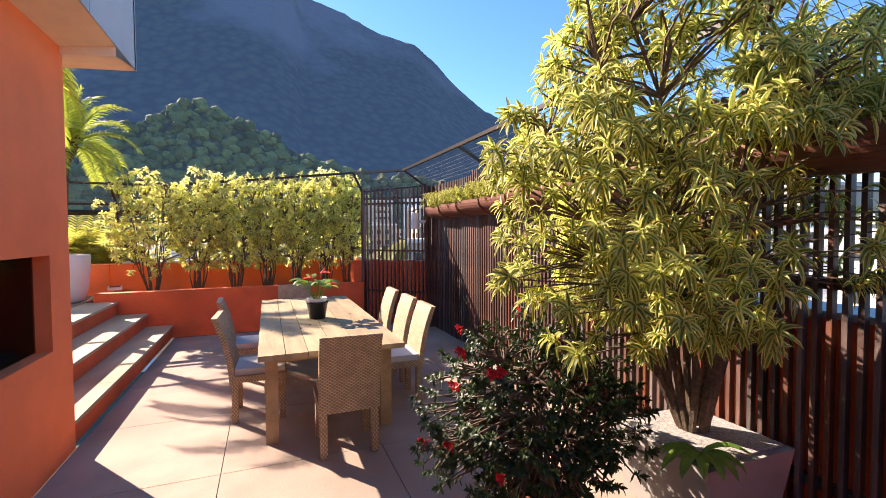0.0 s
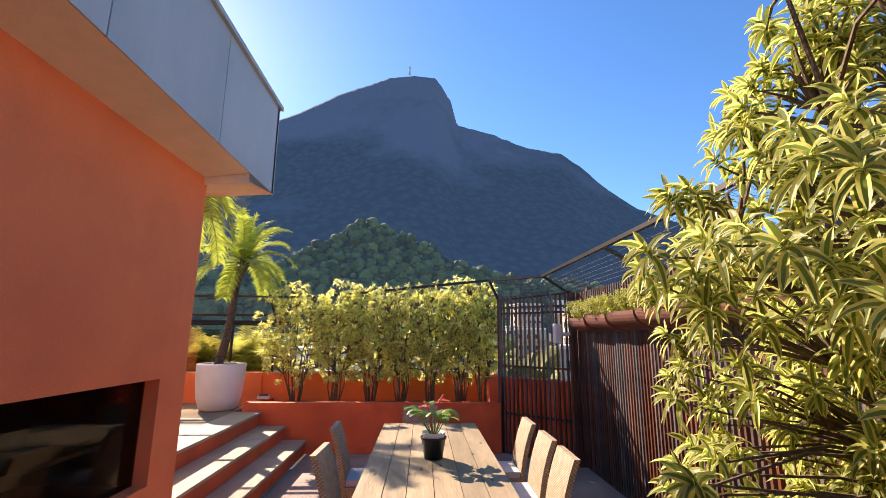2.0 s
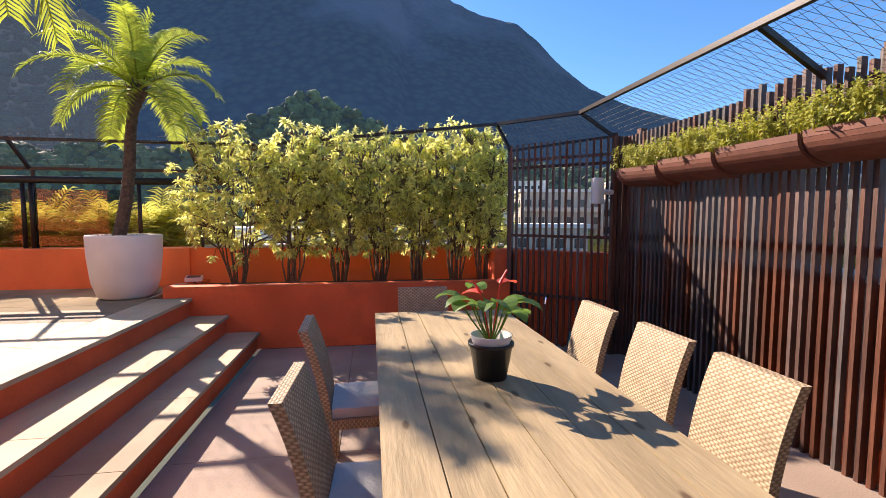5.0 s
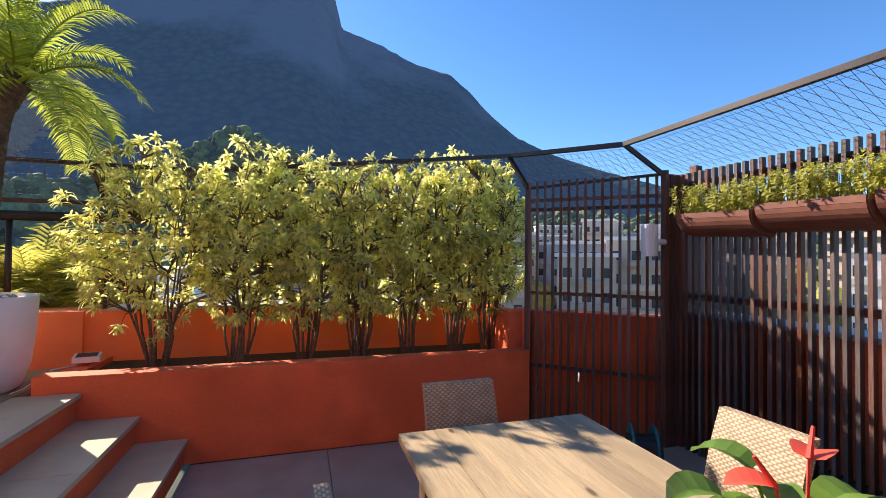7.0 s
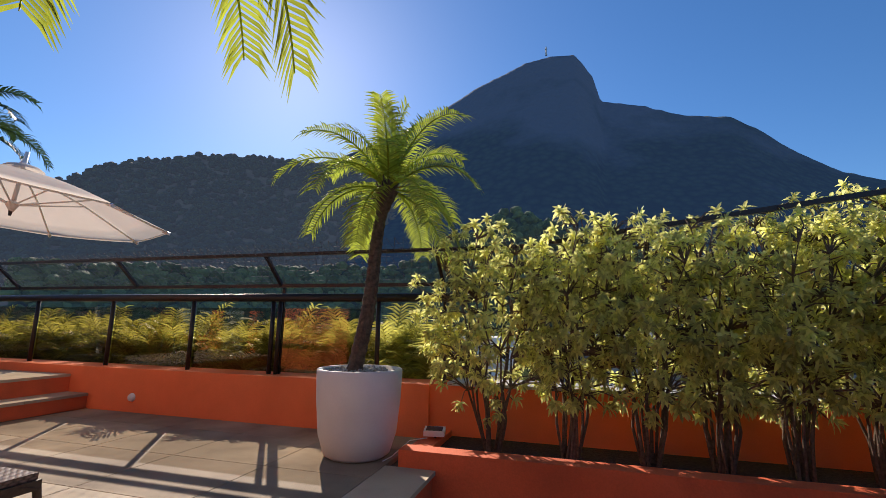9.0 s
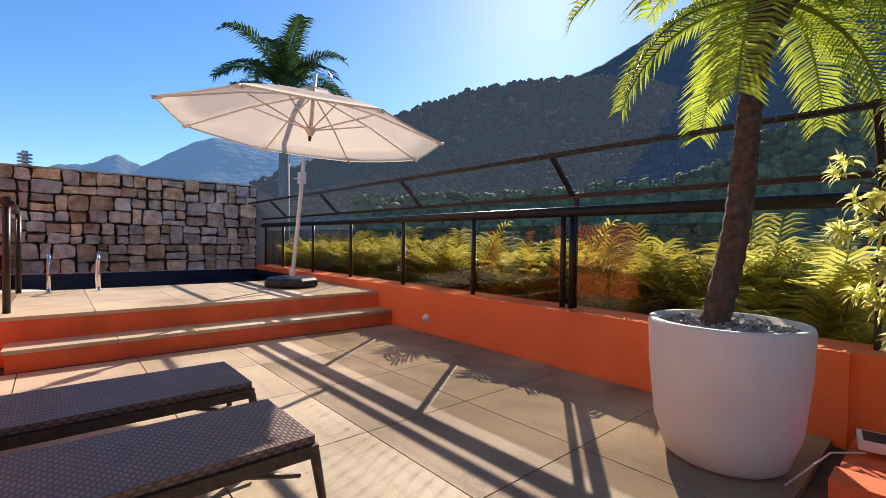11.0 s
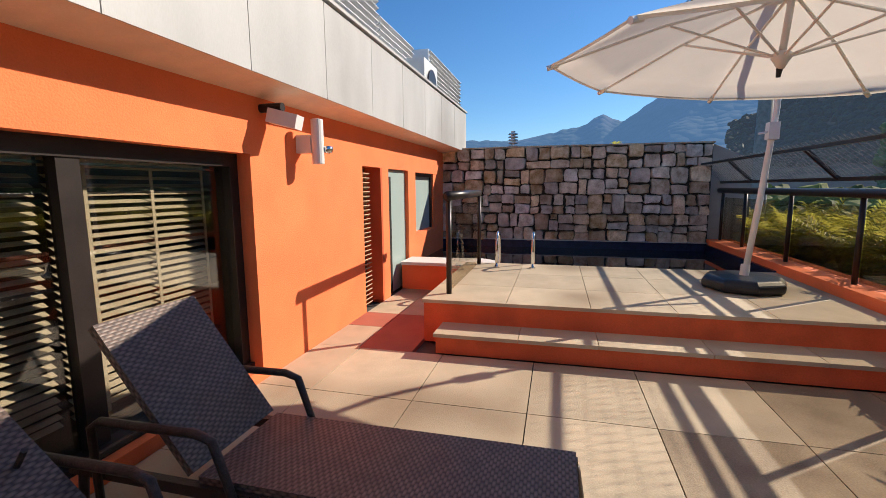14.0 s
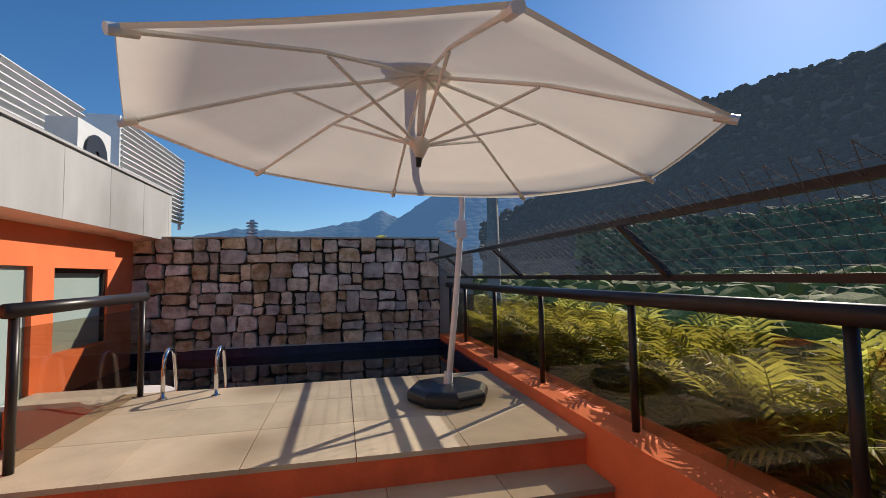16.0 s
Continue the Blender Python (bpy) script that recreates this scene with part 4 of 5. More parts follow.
part("pot", Mesh().lathe([(0, 0), (0.255, 0), (0.30, 0.03), (0.355, 0.2), (0.385, 0.5), (0.395, 0.745), (0.388, 0.765), (0.36, 0.765), (0.35, 0.70), (0, 0.70)], 48, (PX, PY, D)), WHITE, pot, smooth=True)
gr = Mesh()
for k in range(420):
    a, q, s = rnd(0, 6.28), 0.335 * math.sqrt(random.random()), rnd(0.008, 0.02)
    gr.box(-s, s, -s * 0.8, s * 0.8, -s * 0.6, s * 0.6, at=pose(PX + q * math.cos(a), PY + q * math.sin(a), D + 0.715 + rnd(0, 0.03), rnd(0, 90), rnd(0, 90), rnd(0, 90)))
tagged(part("gravel", gr, GRAVEL, pot, "grey and white pebbles"), kind="stuff")
part("soil", Mesh().lathe([(0, 0.71), (0.352, 0.71)], 32, (PX, PY, D)), SOIL, pot)
palm = thing("date_palm", "small date palm with a curved rough trunk and arching fronds", "palm tree", at=Matrix.Translation((PX, PY, D + 0.7)))
tp, rad = [], []
for i in range(40):
    t = i / 39
    tp.append((-0.06 + 0.26 * t * t + 0.05 * math.sin(5 * t), -0.02 + 0.14 * t + 0.06 * math.sin(2.6 * t), 1.84 * t))
    rad.append((0.072 - 0.020 * t + (0.05 * max(0, t - 0.85) / 0.15)) * (1 + 0.10 * (i % 2)))
part("trunk", Mesh().tube(tp, rad, 12), TRUNK, palm)
for k in range(26):
    w, q = k * 2.39996, Vector(tp[-1 - k % 5])
    part("leaf_base", Mesh().tube([q, q + Vector((math.cos(w) * 0.09, math.sin(w) * 0.09, 0.07)), q + Vector((math.cos(w) * 0.13, math.sin(w) * 0.13, 0.15))], [0.022, 0.014, 0.004], 5), TRUNK, palm)
fm, rm = Mesh(), Mesh()
for k in range(25):
    e = k / 25
    frond(fm, Vector(tp[-1]), k * 2.39996 + rnd(-0.2, 0.2), 1.45 - 1.7 * e + rnd(-0.1, 0.1), rnd(0.95, 1.25), 1.5 + 0.7 * e, 44, 0.25, 0.0085, rm)
tagged(part("fronds", fm, PALMG, palm, "yellow-green feathery fronds"), kind="stuff")
part("rachis", rm, PALMG, palm)
pot2 = copy_thing(pot, pose(0.48, -3.55, 0))
palm2 = copy_thing(palm, pose(-3.12, 4.55, D + 0.7, 0, 0, 10))
palm2.scale = (1, 1, 1.27)
for o in palm2.children:
    if o.name.startswith("trunk"):
        o.matrix_basis = Matrix.Identity(4)
# clumps beyond the glass
for i in range(13):
    x = -13.4 + i * 0.84 + rnd(-0.15, 0.15)
    ap = thing("areca_palm", "yellow-green clumping palm behind the glass railing", "palm", "palms behind the railing", at=Matrix.Translation((x, 9.98 + rnd(-0.1, 0.15), 0.56)))
    fm, rm = Mesh(), Mesh()
    for k in range(44):
        b, az = (rnd(-0.3, 0.3), rnd(-0.2, 0.25), 0), rnd(0, 6.28)
        near_glass = math.sin(az) < 0.1
        frond(fm, b, az, rnd(1.25, 1.5) if near_glass else rnd(0.8, 1.5), rnd(0.9, 1.4) if near_glass else rnd(1.0, 1.7), rnd(1.0, 2.3), 26, 0.34, 0.016, rm)
    tagged(part("fronds", fm, ARECA, ap), kind="stuff")
    tagged(part("stalk", rm, ARECA, ap), kind="stuff")
wall("outer_bed", Mesh().box(-14.3, -2.5, 9.3, 10.9, -0.3, 0.56), SOIL, "dark planting bed beyond the parapet")
wall("parapet_outer", Mesh().box(-14.3, 1.5, 10.9, 11.1, -1, 1.0), CITY, "pale outer wall of the planting bed")
ry = thing("royal_palm", "tall royal palm with a smooth grey trunk", "palm tree", at=Matrix.Translation((-24.16, 13.63, -18)))
part("trunk", Mesh().tube([(0, 0, 0), (0, 0, 8), (0, 0, 20), (0, 0, 25.2)], [0.5, 0.42, 0.30, 0.22], 14), PALEBARK, ry, smooth=True)
part("crownshaft", Mesh().tube([(0, 0, 25.2), (0, 0, 26.9)], [0.24, 0.14], 12), ROYALG, ry, smooth=True)
fm, rm = Mesh(), Mesh()
for k in range(17):
    frond(fm, (0, 0, 26.8), k * 2.39996, 1.3 - 1.2 * k / 17, rnd(3.4, 4.2), 1.9, 54, 0.85, 0.035, rm, 0.5)
tagged(part("fronds", fm, ROYALG, ry), kind="stuff")
part("rachis", rm, ROYALG, ry)
tt = thing("palm", "tip of a distant palm above the stone wall", "palm tree", at=Matrix.Translation((-36, 9.6, -18)))
fm, rm = Mesh(), Mesh()
for k in range(14):
    frond(fm, (0, 0, 21.7), k * 2.4, 1.2 - 1.0 * k / 14, 2.0, 1.7, 26, 0.5, 0.03, rm)
part("fronds", fm, ARECA, tt)
part("trunk", Mesh().tube([(0, 0, 0), (0, 0, 21.8)], [0.3, 0.15], 8), PALEBARK, tt)

# ---- flower boxes ----
for i in range(10):
    y1 = 6.78 - i * 0.735
    fb = thing("flower_box", "brown half-round flower box hanging on the fence", "planter", "boxes on the fence")
    z = 2.20 + 0.007 * i
    m = Mesh()
    n = 10
    pr_ = [(2.33 - 0.26 * math.sin(math.pi / 2 * k / n) * 1.0, z - 0.20 * math.cos(math.pi / 2 * k / n) ** 0.8) for k in range(n + 1)]
    for k in range(n):
        a, b = pr_[k], pr_[k + 1]
        m.quad([(a[0], y1, a[1]), (b[0], y1, b[1]), (b[0], y1 - 0.70, b[1]), (a[0], y1 - 0.70, a[1])])
    for yy in (y1, y1 - 0.70):
        m.quad([(q[0], yy, q[1]) for q in pr_] + [(2.33, yy, z)])
    m.quad([(2.33, y1, z - 0.2), (2.33, y1 - 0.70, z - 0.2), (2.33, y1 - 0.70, z), (2.33, y1, z)])
    o = part("trough", m, TERRA, fb)
    so = o.modifiers.new("thick", "SOLIDIFY")
    so.thickness = 0.012
    part("soil", Mesh().box(2.09, 2.32, y1 - 0.68, y1 - 0.02, z - 0.05, z - 0.03), SOIL, fb)
    ctr_b = Vector((2.33, y1 - 0.35, z))
    fb.matrix_basis = Matrix.Translation(ctr_b) @ pose(0, 0, 0, rnd(0.3, 3.4), rnd(-4, 4), rnd(-2, 2)) @ Matrix.Translation(-ctr_b)
    fm = Mesh()
    for k in range(190):
        o = Vector((rnd(2.06, 2.33), rnd(y1 - 0.74, y1 + 0.05), z - 0.03))
        tip = o + Vector((rnd(-0.08, 0.06), rnd(-0.05, 0.05), rnd(0.04, 0.24)))
        rosette(fm, tip, tip - o, 7, 0.045, 0.011, False, 2)
        fm.tube([o, tip], 0.002, 3, caps=False)
    tagged(part("foliage", fm, [BOXG, BOXG], fb), kind="stuff")
lm = thing("wall_lamp", "white cylinder lamp on the corner post", "lamp")
part("shade", Mesh().tube([(1.95, 6.98, 1.82), (1.95, 6.98, 2.12)], 0.07, 18), PLASTIC, lm, bevel=0.005)
part("bracket", Mesh().tube([(1.98, 7.0, 1.96), (2.16, 7.02, 1.96)], 0.03, 8), PLASTIC, lm)

# ---- table and chairs ----
TX0, TX1, TY0, TY1, TZ = -0.64, 0.53, 2.88, 5.99, 0.815
tb = thing("dining_table", "weathered plank dining table with thick square legs", "table")
nb = 6
ws = [0.205, 0.17, 0.20, 0.205, 0.185, 0.205]
x = TX0
for w in ws:
    part("plank", Mesh().box(x + 0.003, x + w - 0.003, TY0 + rnd(-0.012, 0.012), TY1 + rnd(-0.012, 0.012), TZ - 0.045 + rnd(0, 0.002), TZ + rnd(-0.002, 0.002)), WOOD, tb, bevel=0.003)
    x += w
for x in (TX0 + 0.05, TX1 - 0.15):
    for y in (TY0 + 0.28, TY1 - 0.38):
        part("leg", Mesh().box(x, x + 0.1, y, y + 0.1, 0, TZ - 0.05), LEGW, tb, bevel=0.006)
    part("apron", Mesh().box(x + 0.02, x + 0.08, TY0 + 0.38, TY1 - 0.38, TZ - 0.14, TZ - 0.05), LEGW, tb)
for y in (TY0 + 0.29, TY1 - 0.37):
    part("apron", Mesh().box(TX0 + 0.15, TX1 - 0.15, y, y + 0.05, TZ - 0.14, TZ - 0.05), LEGW, tb)


def chair():
    c = thing("dining_chair", "beige woven wicker dining chair with a pale seat cushion", "chair", "chairs round the table")
    for sx in (-0.2, 0.2):
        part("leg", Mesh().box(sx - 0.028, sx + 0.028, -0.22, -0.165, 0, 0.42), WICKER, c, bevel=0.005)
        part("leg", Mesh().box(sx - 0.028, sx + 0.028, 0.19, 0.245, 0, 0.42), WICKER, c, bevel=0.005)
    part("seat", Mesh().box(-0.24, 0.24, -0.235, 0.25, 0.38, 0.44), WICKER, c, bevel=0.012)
    bk = Mesh()
    n = 8
    prev = None
    for i in range(n + 1):
        t = i / n
        yb, z = 0.235 + 0.12 * t * t + 0.02 * t, 0.36 + 0.625 * t
        row = [(-0.235, yb - 0.025, z), (0.235, yb - 0.025, z), (0.235, yb + 0.025, z), (-0.235, yb + 0.025, z)]
        if prev:
            for a in range(4):
                b = (a + 1) % 4
                w = 0.47 if a % 2 == 0 else 0.05
                u0, u1 = (i - 1) / n * 0.625, t * 0.625
                bk.quad([prev[a], prev[b], row[b], row[a]], 0, [(0, u0), (w, u0), (w, u1), (0, u1)])
        else:
            bk.quad(row[::-1])
        prev = row
    bk.quad(prev, 0, [(0, 0), (0.47, 0), (0.47, 0.05), (0, 0.05)])
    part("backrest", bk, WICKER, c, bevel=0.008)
    part("cushion", Mesh().box(-0.215, 0.215, -0.22, 0.215, 0.442, 0.50), CLOTH, c, bevel=0.022)
    return c


c0 = chair()
c0.matrix_basis = pose(0.68, 5.22, 0, 0, 0, -90)
for x, y, a in ((0.68, 4.45, -90), (0.67, 3.80, -91), (-0.63, 3.93, 88), (-0.70, 4.98, 92), (0.03, 2.96, 179), (-0.17, 5.93, 2)):
    copy_thing(c0, pose(x, y, 0, 0, 0, a))
# plant on the table
an = thing("anthurium", "anthurium with a coral flower in a dark pot on the table", "plant", at=Matrix.Translation((-0.05, 4.31, TZ)) @ Matrix.Scale(1.12, 4))
part("pot", Mesh().lathe([(0, 0), (0.075, 0), (0.10, 0.15), (0.108, 0.155), (0.108, 0.17), (0.095, 0.17), (0.09, 0.13), (0, 0.13)], 24), BLACK, an, smooth=True)
part("inner_pot", Mesh().lathe([(0.085, 0.16), (0.10, 0.205), (0.092, 0.205), (0.08, 0.15), (0, 0.15)], 24), PLASTIC, an, "white inner pot rim", smooth=True)
for k in range(13):
    w, el, L = k * 2.4, rnd(0.85, 1.4), rnd(0.14, 0.26)
    e = Vector((math.cos(w) * math.cos(el), math.sin(w) * math.cos(el), math.sin(el))) * L + Vector((0, 0, 0.17))
    m = Mesh().tube([(0, 0, 0.15), e * 0.6 + Vector((0, 0, 0.05)), e], 0.004, 5)
    leaf(m, e, Vector((math.cos(w), math.sin(w), 0.5)), Vector((0, 0, 1)), rnd(0.11, 0.16), rnd(0.04, 0.055), 0.9, 5, 0, 0, False)
    part("leaf", m, BROAD, an)
for w, z in ((0.4, 0.44), (2.6, 0.39)):
    e = Vector((math.cos(w) * 0.05, math.sin(w) * 0.05, z))
    m = Mesh().tube([(0, 0, 0.15), e], 0.004, 5)
    leaf(m, e, Vector((math.cos(w), math.sin(w), 0.25)), Vector((0, 0, 1)), 0.10, 0.042, 0.5, 5, 0, 0, False)
    m.tube([e, e + Vector((math.cos(w) * 0.04, math.sin(w) * 0.04, 0.06))], [0.008, 0.004], 6)
    part("flower", m, CORAL, an, "coral red waxy flower")

# ---- loungers ----
def lounger(rake):
    c = thing("sun_lounger", "dark brown woven sun lounger with a raised backrest", "lounger", "loungers on the deck")
    W, zt = 0.29, 0.32
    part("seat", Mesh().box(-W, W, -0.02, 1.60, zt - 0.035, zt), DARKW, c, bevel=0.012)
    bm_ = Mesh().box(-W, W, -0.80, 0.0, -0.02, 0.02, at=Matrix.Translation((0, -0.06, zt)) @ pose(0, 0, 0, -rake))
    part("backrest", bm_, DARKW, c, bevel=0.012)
    for s in (-1, 1):
        part("side_rail", Mesh().box(s * W - 0.02, s * W + 0.02, -0.75, 1.61, zt - 0.09, zt - 0.037), FRAMEW, c, bevel=0.006)
        part("leg", Mesh().tube([(s * W, 1.50, zt - 0.05), (s * W, 1.60, zt - 0.08), (s * W * 1.02, 1.64, 0)], [0.022, 0.024, 0.018], 8), FRAMEW, c, smooth=True)
        part("brace", Mesh().tube([(s * W, 1.25, zt - 0.07), (s * W * 0.6, 1.58, 0.10)], 0.012, 6), FRAMEW, c)
        part("leg", Mesh().tube([(s * W, -0.68, zt - 0.06), (s * W, -0.72, 0)], 0.022, 8), FRAMEW, c, smooth=True)
        x = s * (W + 0.035)
        part("armrest", Mesh().tube([(x, -0.55, 0.02), (x, -0.56, 0.50), (x, -0.50, 0.535), (x, 0.02, 0.545), (x, 0.10, 0.52), (x, 0.18, 0.28), (x, 0.22, 0.0)], [0.018, 0.019, 0.021, 0.021, 0.021, 0.019, 0.016], 8), FRAMEW, c, smooth=True)
    part("stay", Mesh().tube([(-0.2, -0.30, zt + 0.34), (-0.2, -0.58, zt - 0.05)], 0.012, 6), FRAMEW, c)
    part("crossbar", Mesh().tube([(-W, -0.7, zt - 0.06), (W, -0.7, zt - 0.06)], 0.02, 8), FRAMEW, c)
    return c


lounger(40).matrix_basis = pose(-4.92, 4.50, D, 0, 0, 0)
lounger(53).matrix_basis = pose(-5.84, 4.53, D, 0, 0, 0)

# ---- umbrella ----
um = thing("parasol", "large cream canopy parasol on a leaning white pole", "umbrella")
UCX, UCY, RZ, UR = -7.66, 7.44, 3.05, 1.51
nrm = Vector((0.031, 0.066, 0.997)).normalized()
ua = (Vector((1, 0, 0)) - nrm * nrm.x).normalized()
ub = nrm.cross(ua)
ph = 8.6277 + math.pi
ctr = Vector((UCX, UCY, RZ))
top = ctr + nrm * 0.47
tips = [ctr + UR * (math.cos(ph + k * math.pi / 4) * ua + math.sin(ph + k * math.pi / 4) * ub) for k in range(8)]
cm = Mesh()
n = 6
for k in range(8):
    A, B = tips[k], tips[(k + 1) % 8]
    pt_ = lambda i, v: top.lerp(A.lerp(B, v), i / n) - nrm * (0.012 * math.sin(math.pi * v) * (i / n)) + nrm * 0.03 * math.sin(math.pi * i / n)
    for i in range(n):
        for v in range(4):
            cm.quad([pt_(i, v / 4), pt_(i + 1, v / 4), pt_(i + 1, v / 4 + 0.25), pt_(i, v / 4 + 0.25)])
    for v in range(4):
        p, q = pt_(n, v / 4), pt_(n, v / 4 + 0.25)
        cm.quad([p, q, q - nrm * 0.02, p - nrm * 0.02])
canopy = part("canopy", cm, FABRIC, um, smooth=True)
wb = bmesh.new()
wb.from_mesh(canopy.data)
bmesh.ops.remove_doubles(wb, verts=wb.verts, dist=0.0005)
wb.to_mesh(canopy.data)
wb.free()
vt = Mesh()
vt.lathe([(0.20, 0.0), (0.15, 0.04), (0.05, 0.07), (0.0, 0.07)], 16, tuple(top - nrm * 0.02))
part("vent", vt, FABRIC, um, smooth=True)
hub = ctr + nrm * 0.03
part("hub", Mesh().lathe([(0.0, -0.07), (0.02, -0.07), (0.045, -0.02), (0.06, 0), (0.06, 0.03), (0.03, 0.05)], 14, tuple(hub)), PLASTIC, um, smooth=True)
part("knob", Mesh().tube([hub - nrm * 0.12, hub - nrm * 0.05], [0.014, 0.022], 10), BLACK, um)
part("centre_tube", Mesh().tube([hub, top + nrm * 0.2], 0.022, 12), PLASTIC, um, smooth=True)
for k in range(8):
    rib = part("rib", Mesh().tube([top - nrm * 0.03, top.lerp(tips[k], 0.5) + nrm * 0.015, tips[k] - nrm * 0.02], 0.011, 6), PLASTIC, um)
    part("strut", Mesh().tube([hub, top.lerp(tips[k], 0.47) - nrm * 0.0], 0.009, 6), PLASTIC, rib)
    part("end_cap", Mesh().tube([top.lerp(tips[k], 0.96) - nrm * 0.02, tips[k] + (tips[k] - top) * 0.015 - nrm * 0.02], 0.02, 8), PLASTIC, rib)
part("pole", Mesh().tube([(-9.56, 8.03, P + 0.1), (-9.61, 8.14, 2.1), (-9.66, 8.24, 3.05), (-9.57, 8.20, 3.30), (-9.2, 8.05, 3.47), (-8.4, 7.73, 3.58), top + nrm * 0.09], [0.032, 0.032, 0.03, 0.03, 0.028, 0.026, 0.024], 12), PLASTIC, um, smooth=True)
part("crank", Mesh().box(-9.69, -9.59, 8.16, 8.26, 2.72, 2.9).tube([(-9.64, 8.17, 2.8), (-9.58, 8.06, 2.78)], 0.012, 6), PLASTIC, um)
bs = Mesh()
bs.lathe([(0, 0), (0.38, 0), (0.42, 0.03), (0.42, 0.10), (0.36, 0.15), (0.10, 0.165), (0.0, 0.165)], 8, (-9.60, 8.04, P))
part("base", bs, BLACK, um, "black water-filled plastic base", bevel=0.02)
part("socket", Mesh().tube([(-9.56, 8.03, P + 0.15), (-9.565, 8.04, P + 0.28)], 0.045, 12), PLASTIC, um)

# pool ladder
la = thing("pool_ladder", "polished steel pool ladder rails", "ladder")
for y in (5.19, 5.70):
    q = [(-10.40, y, P), (-10.42, y, P + 0.25)]
    q += [(-10.58 + 0.15 * math.cos(w), y, P + 0.36 + 0.13 * math.sin(w)) for w in [math.pi * k / 8 for k in range(9)]] + [(-10.80, y, P + 0.1), (-10.86, y, 0.5)]
    part("rail", Mesh().tube(q, 0.021, 10), CHROME, la, smooth=True)
    part("flange", Mesh().tube([(-10.40, y, P + 0.001), (-10.40, y, P + 0.012)], 0.045, 14), CHROME, la)
for z in (0.55, 0.8):
    part("tread", Mesh().box(-10.9, -10.82, 5.19, 5.70, z, z + 0.02), CHROME, la)

# small things
sp = thing("spotlight", "small round white light set in the parapet", "light")
part("ring", Mesh().lathe([(0, 0.03), (0.04, 0.03), (0.055, 0.0), (0.055, -0.01)], 18), PLASTIC, sp, smooth=True, at=pose(-7.25, 8.846, 0.85, 90))
gf = thing("garden_floodlight", "small square garden floodlight lying on the planter", "light")
part("housing", Mesh().box(-0.1, 0.1, -0.07, 0.07, 0, 0.05, at=pose(-3.02, 8.5, 0.80, 8, 0, 10)), WHITE, gf, bevel=0.008)
part("glass", Mesh().box(-0.08, 0.08, -0.055, 0.055, 0.051, 0.053, at=pose(-3.02, 8.5, 0.80, 8, 0, 10)), BLACK, gf)
part("stem", Mesh().tube([(-3.02, 8.52, 0.76), (-3.02, 8.52, 0.81)], 0.012, 6), BLACK, gf)
cb = thing("cable", "thin white cable trailing to the pot", "cable")
part("wire", Mesh().tube([(-3.08, 8.45, 0.77), (-3.2, 8.3, 0.772), (-3.3, 8.1, D + 0.006), (-3.32, 7.95, D + 0.006)], 0.005, 5), PLASTIC, cb)
hr = thing("hose_reel", "teal garden hose reel on the floor by the trellis", "hose reel")
for dx in (0, 0.17):
    o = part("disc", Mesh().lathe([(0.03, -0.012), (0.17, -0.012), (0.185, 0), (0.17, 0.012), (0.03, 0.012)], 28), TEAL, hr, smooth=True, at=pose(1.55 + dx, 6.75 - dx * 0.5, 0.20, 90, 0, 60))
part("hose", Mesh().tube([(1.5, 6.72, 0.2), (1.72, 6.62, 0.2)], 0.12, 16), BLACK, hr)
part("foot", Mesh().box(1.45, 1.80, 6.55, 6.85, 0, 0.03), BLACK, hr)
tp_ = thing("tap", "small steel garden tap on the trellis wall", "tap")
part("body", Mesh().tube([gat @ Vector((0.55, 0.1, 0.62)), gat @ Vector((0.55, -0.05, 0.62)), gat @ Vector((0.55, -0.07, 0.54))], 0.014, 8), CHROME, tp_)

# ---- distance ----
def ridge(az, table):
    for (a, e), (b, f) in zip(table, table[1:]):
        if a <= az <= b:
            t = (az - a) / (b - a)
            return e + (f - e) * t
    return table[0][1] if az < table[0][0] else table[-1][1]


def range_mesh(table, r0, r1, na, nr, rough, fine, z0=-18, curve=1.15, tree=0.0):
    """A slope climbing from its foot at r0 to a skyline at r1, whose height follows the table of bearing and elevation."""
    v, f = [], []
    a0, a1 = table[0][0], table[-1][0]
    for i in range(na + 1):
        az = a0 + (a1 - a0) * i / na
        el = ridge(az, table) + 0.22 * noise.noise((az * 1.1, 3, r1 * 0.01)) * fine
        ztop = r1 * math.tan(radians(el)) + 1.8
        for j in range(nr + 4):
            t = min(1, j / nr)
            rr = r0 + (r1 - r0) * t
            z = z0 + (ztop - z0) * t ** curve
            k = noise.noise((az * 0.12, t * 2.5, r1 * 0.003)) + 0.5 * noise.noise((az * 0.3, t * 6, 5.5))
            rr += rough * k * math.sin(math.pi * t)
            z += 0.25 * rough * noise.noise((az * 0.2, t * 5, 7)) * math.sin(math.pi * t)
            if tree:
                z += tree * (0.9 - 1.4 * abs(noise.noise((rr * radians(az) / tree / 1.6, rr / tree / 1.6, 2))) + 0.5 * noise.noise((rr * radians(az) / tree / 0.7, rr / tree / 0.7, 9)))
            if j > nr:
                rr += (j - nr) * 120
                z -= (j - nr) * 90
            w = radians(az)
            v.append((-1.5 + rr * math.sin(w), 4 + rr * math.cos(w), z))
    n = nr + 4
    for i in range(na):
        for j in range(n - 1):
            f.append((i * n + j, i * n + j + 1, (i + 1) * n + j + 1, (i + 1) * n + j))
    m = Mesh()
    m.v, m.f, m.m, m.uv = v, f, [0] * len(f), [[(0, 0)] * 4] * len(f)
    return m


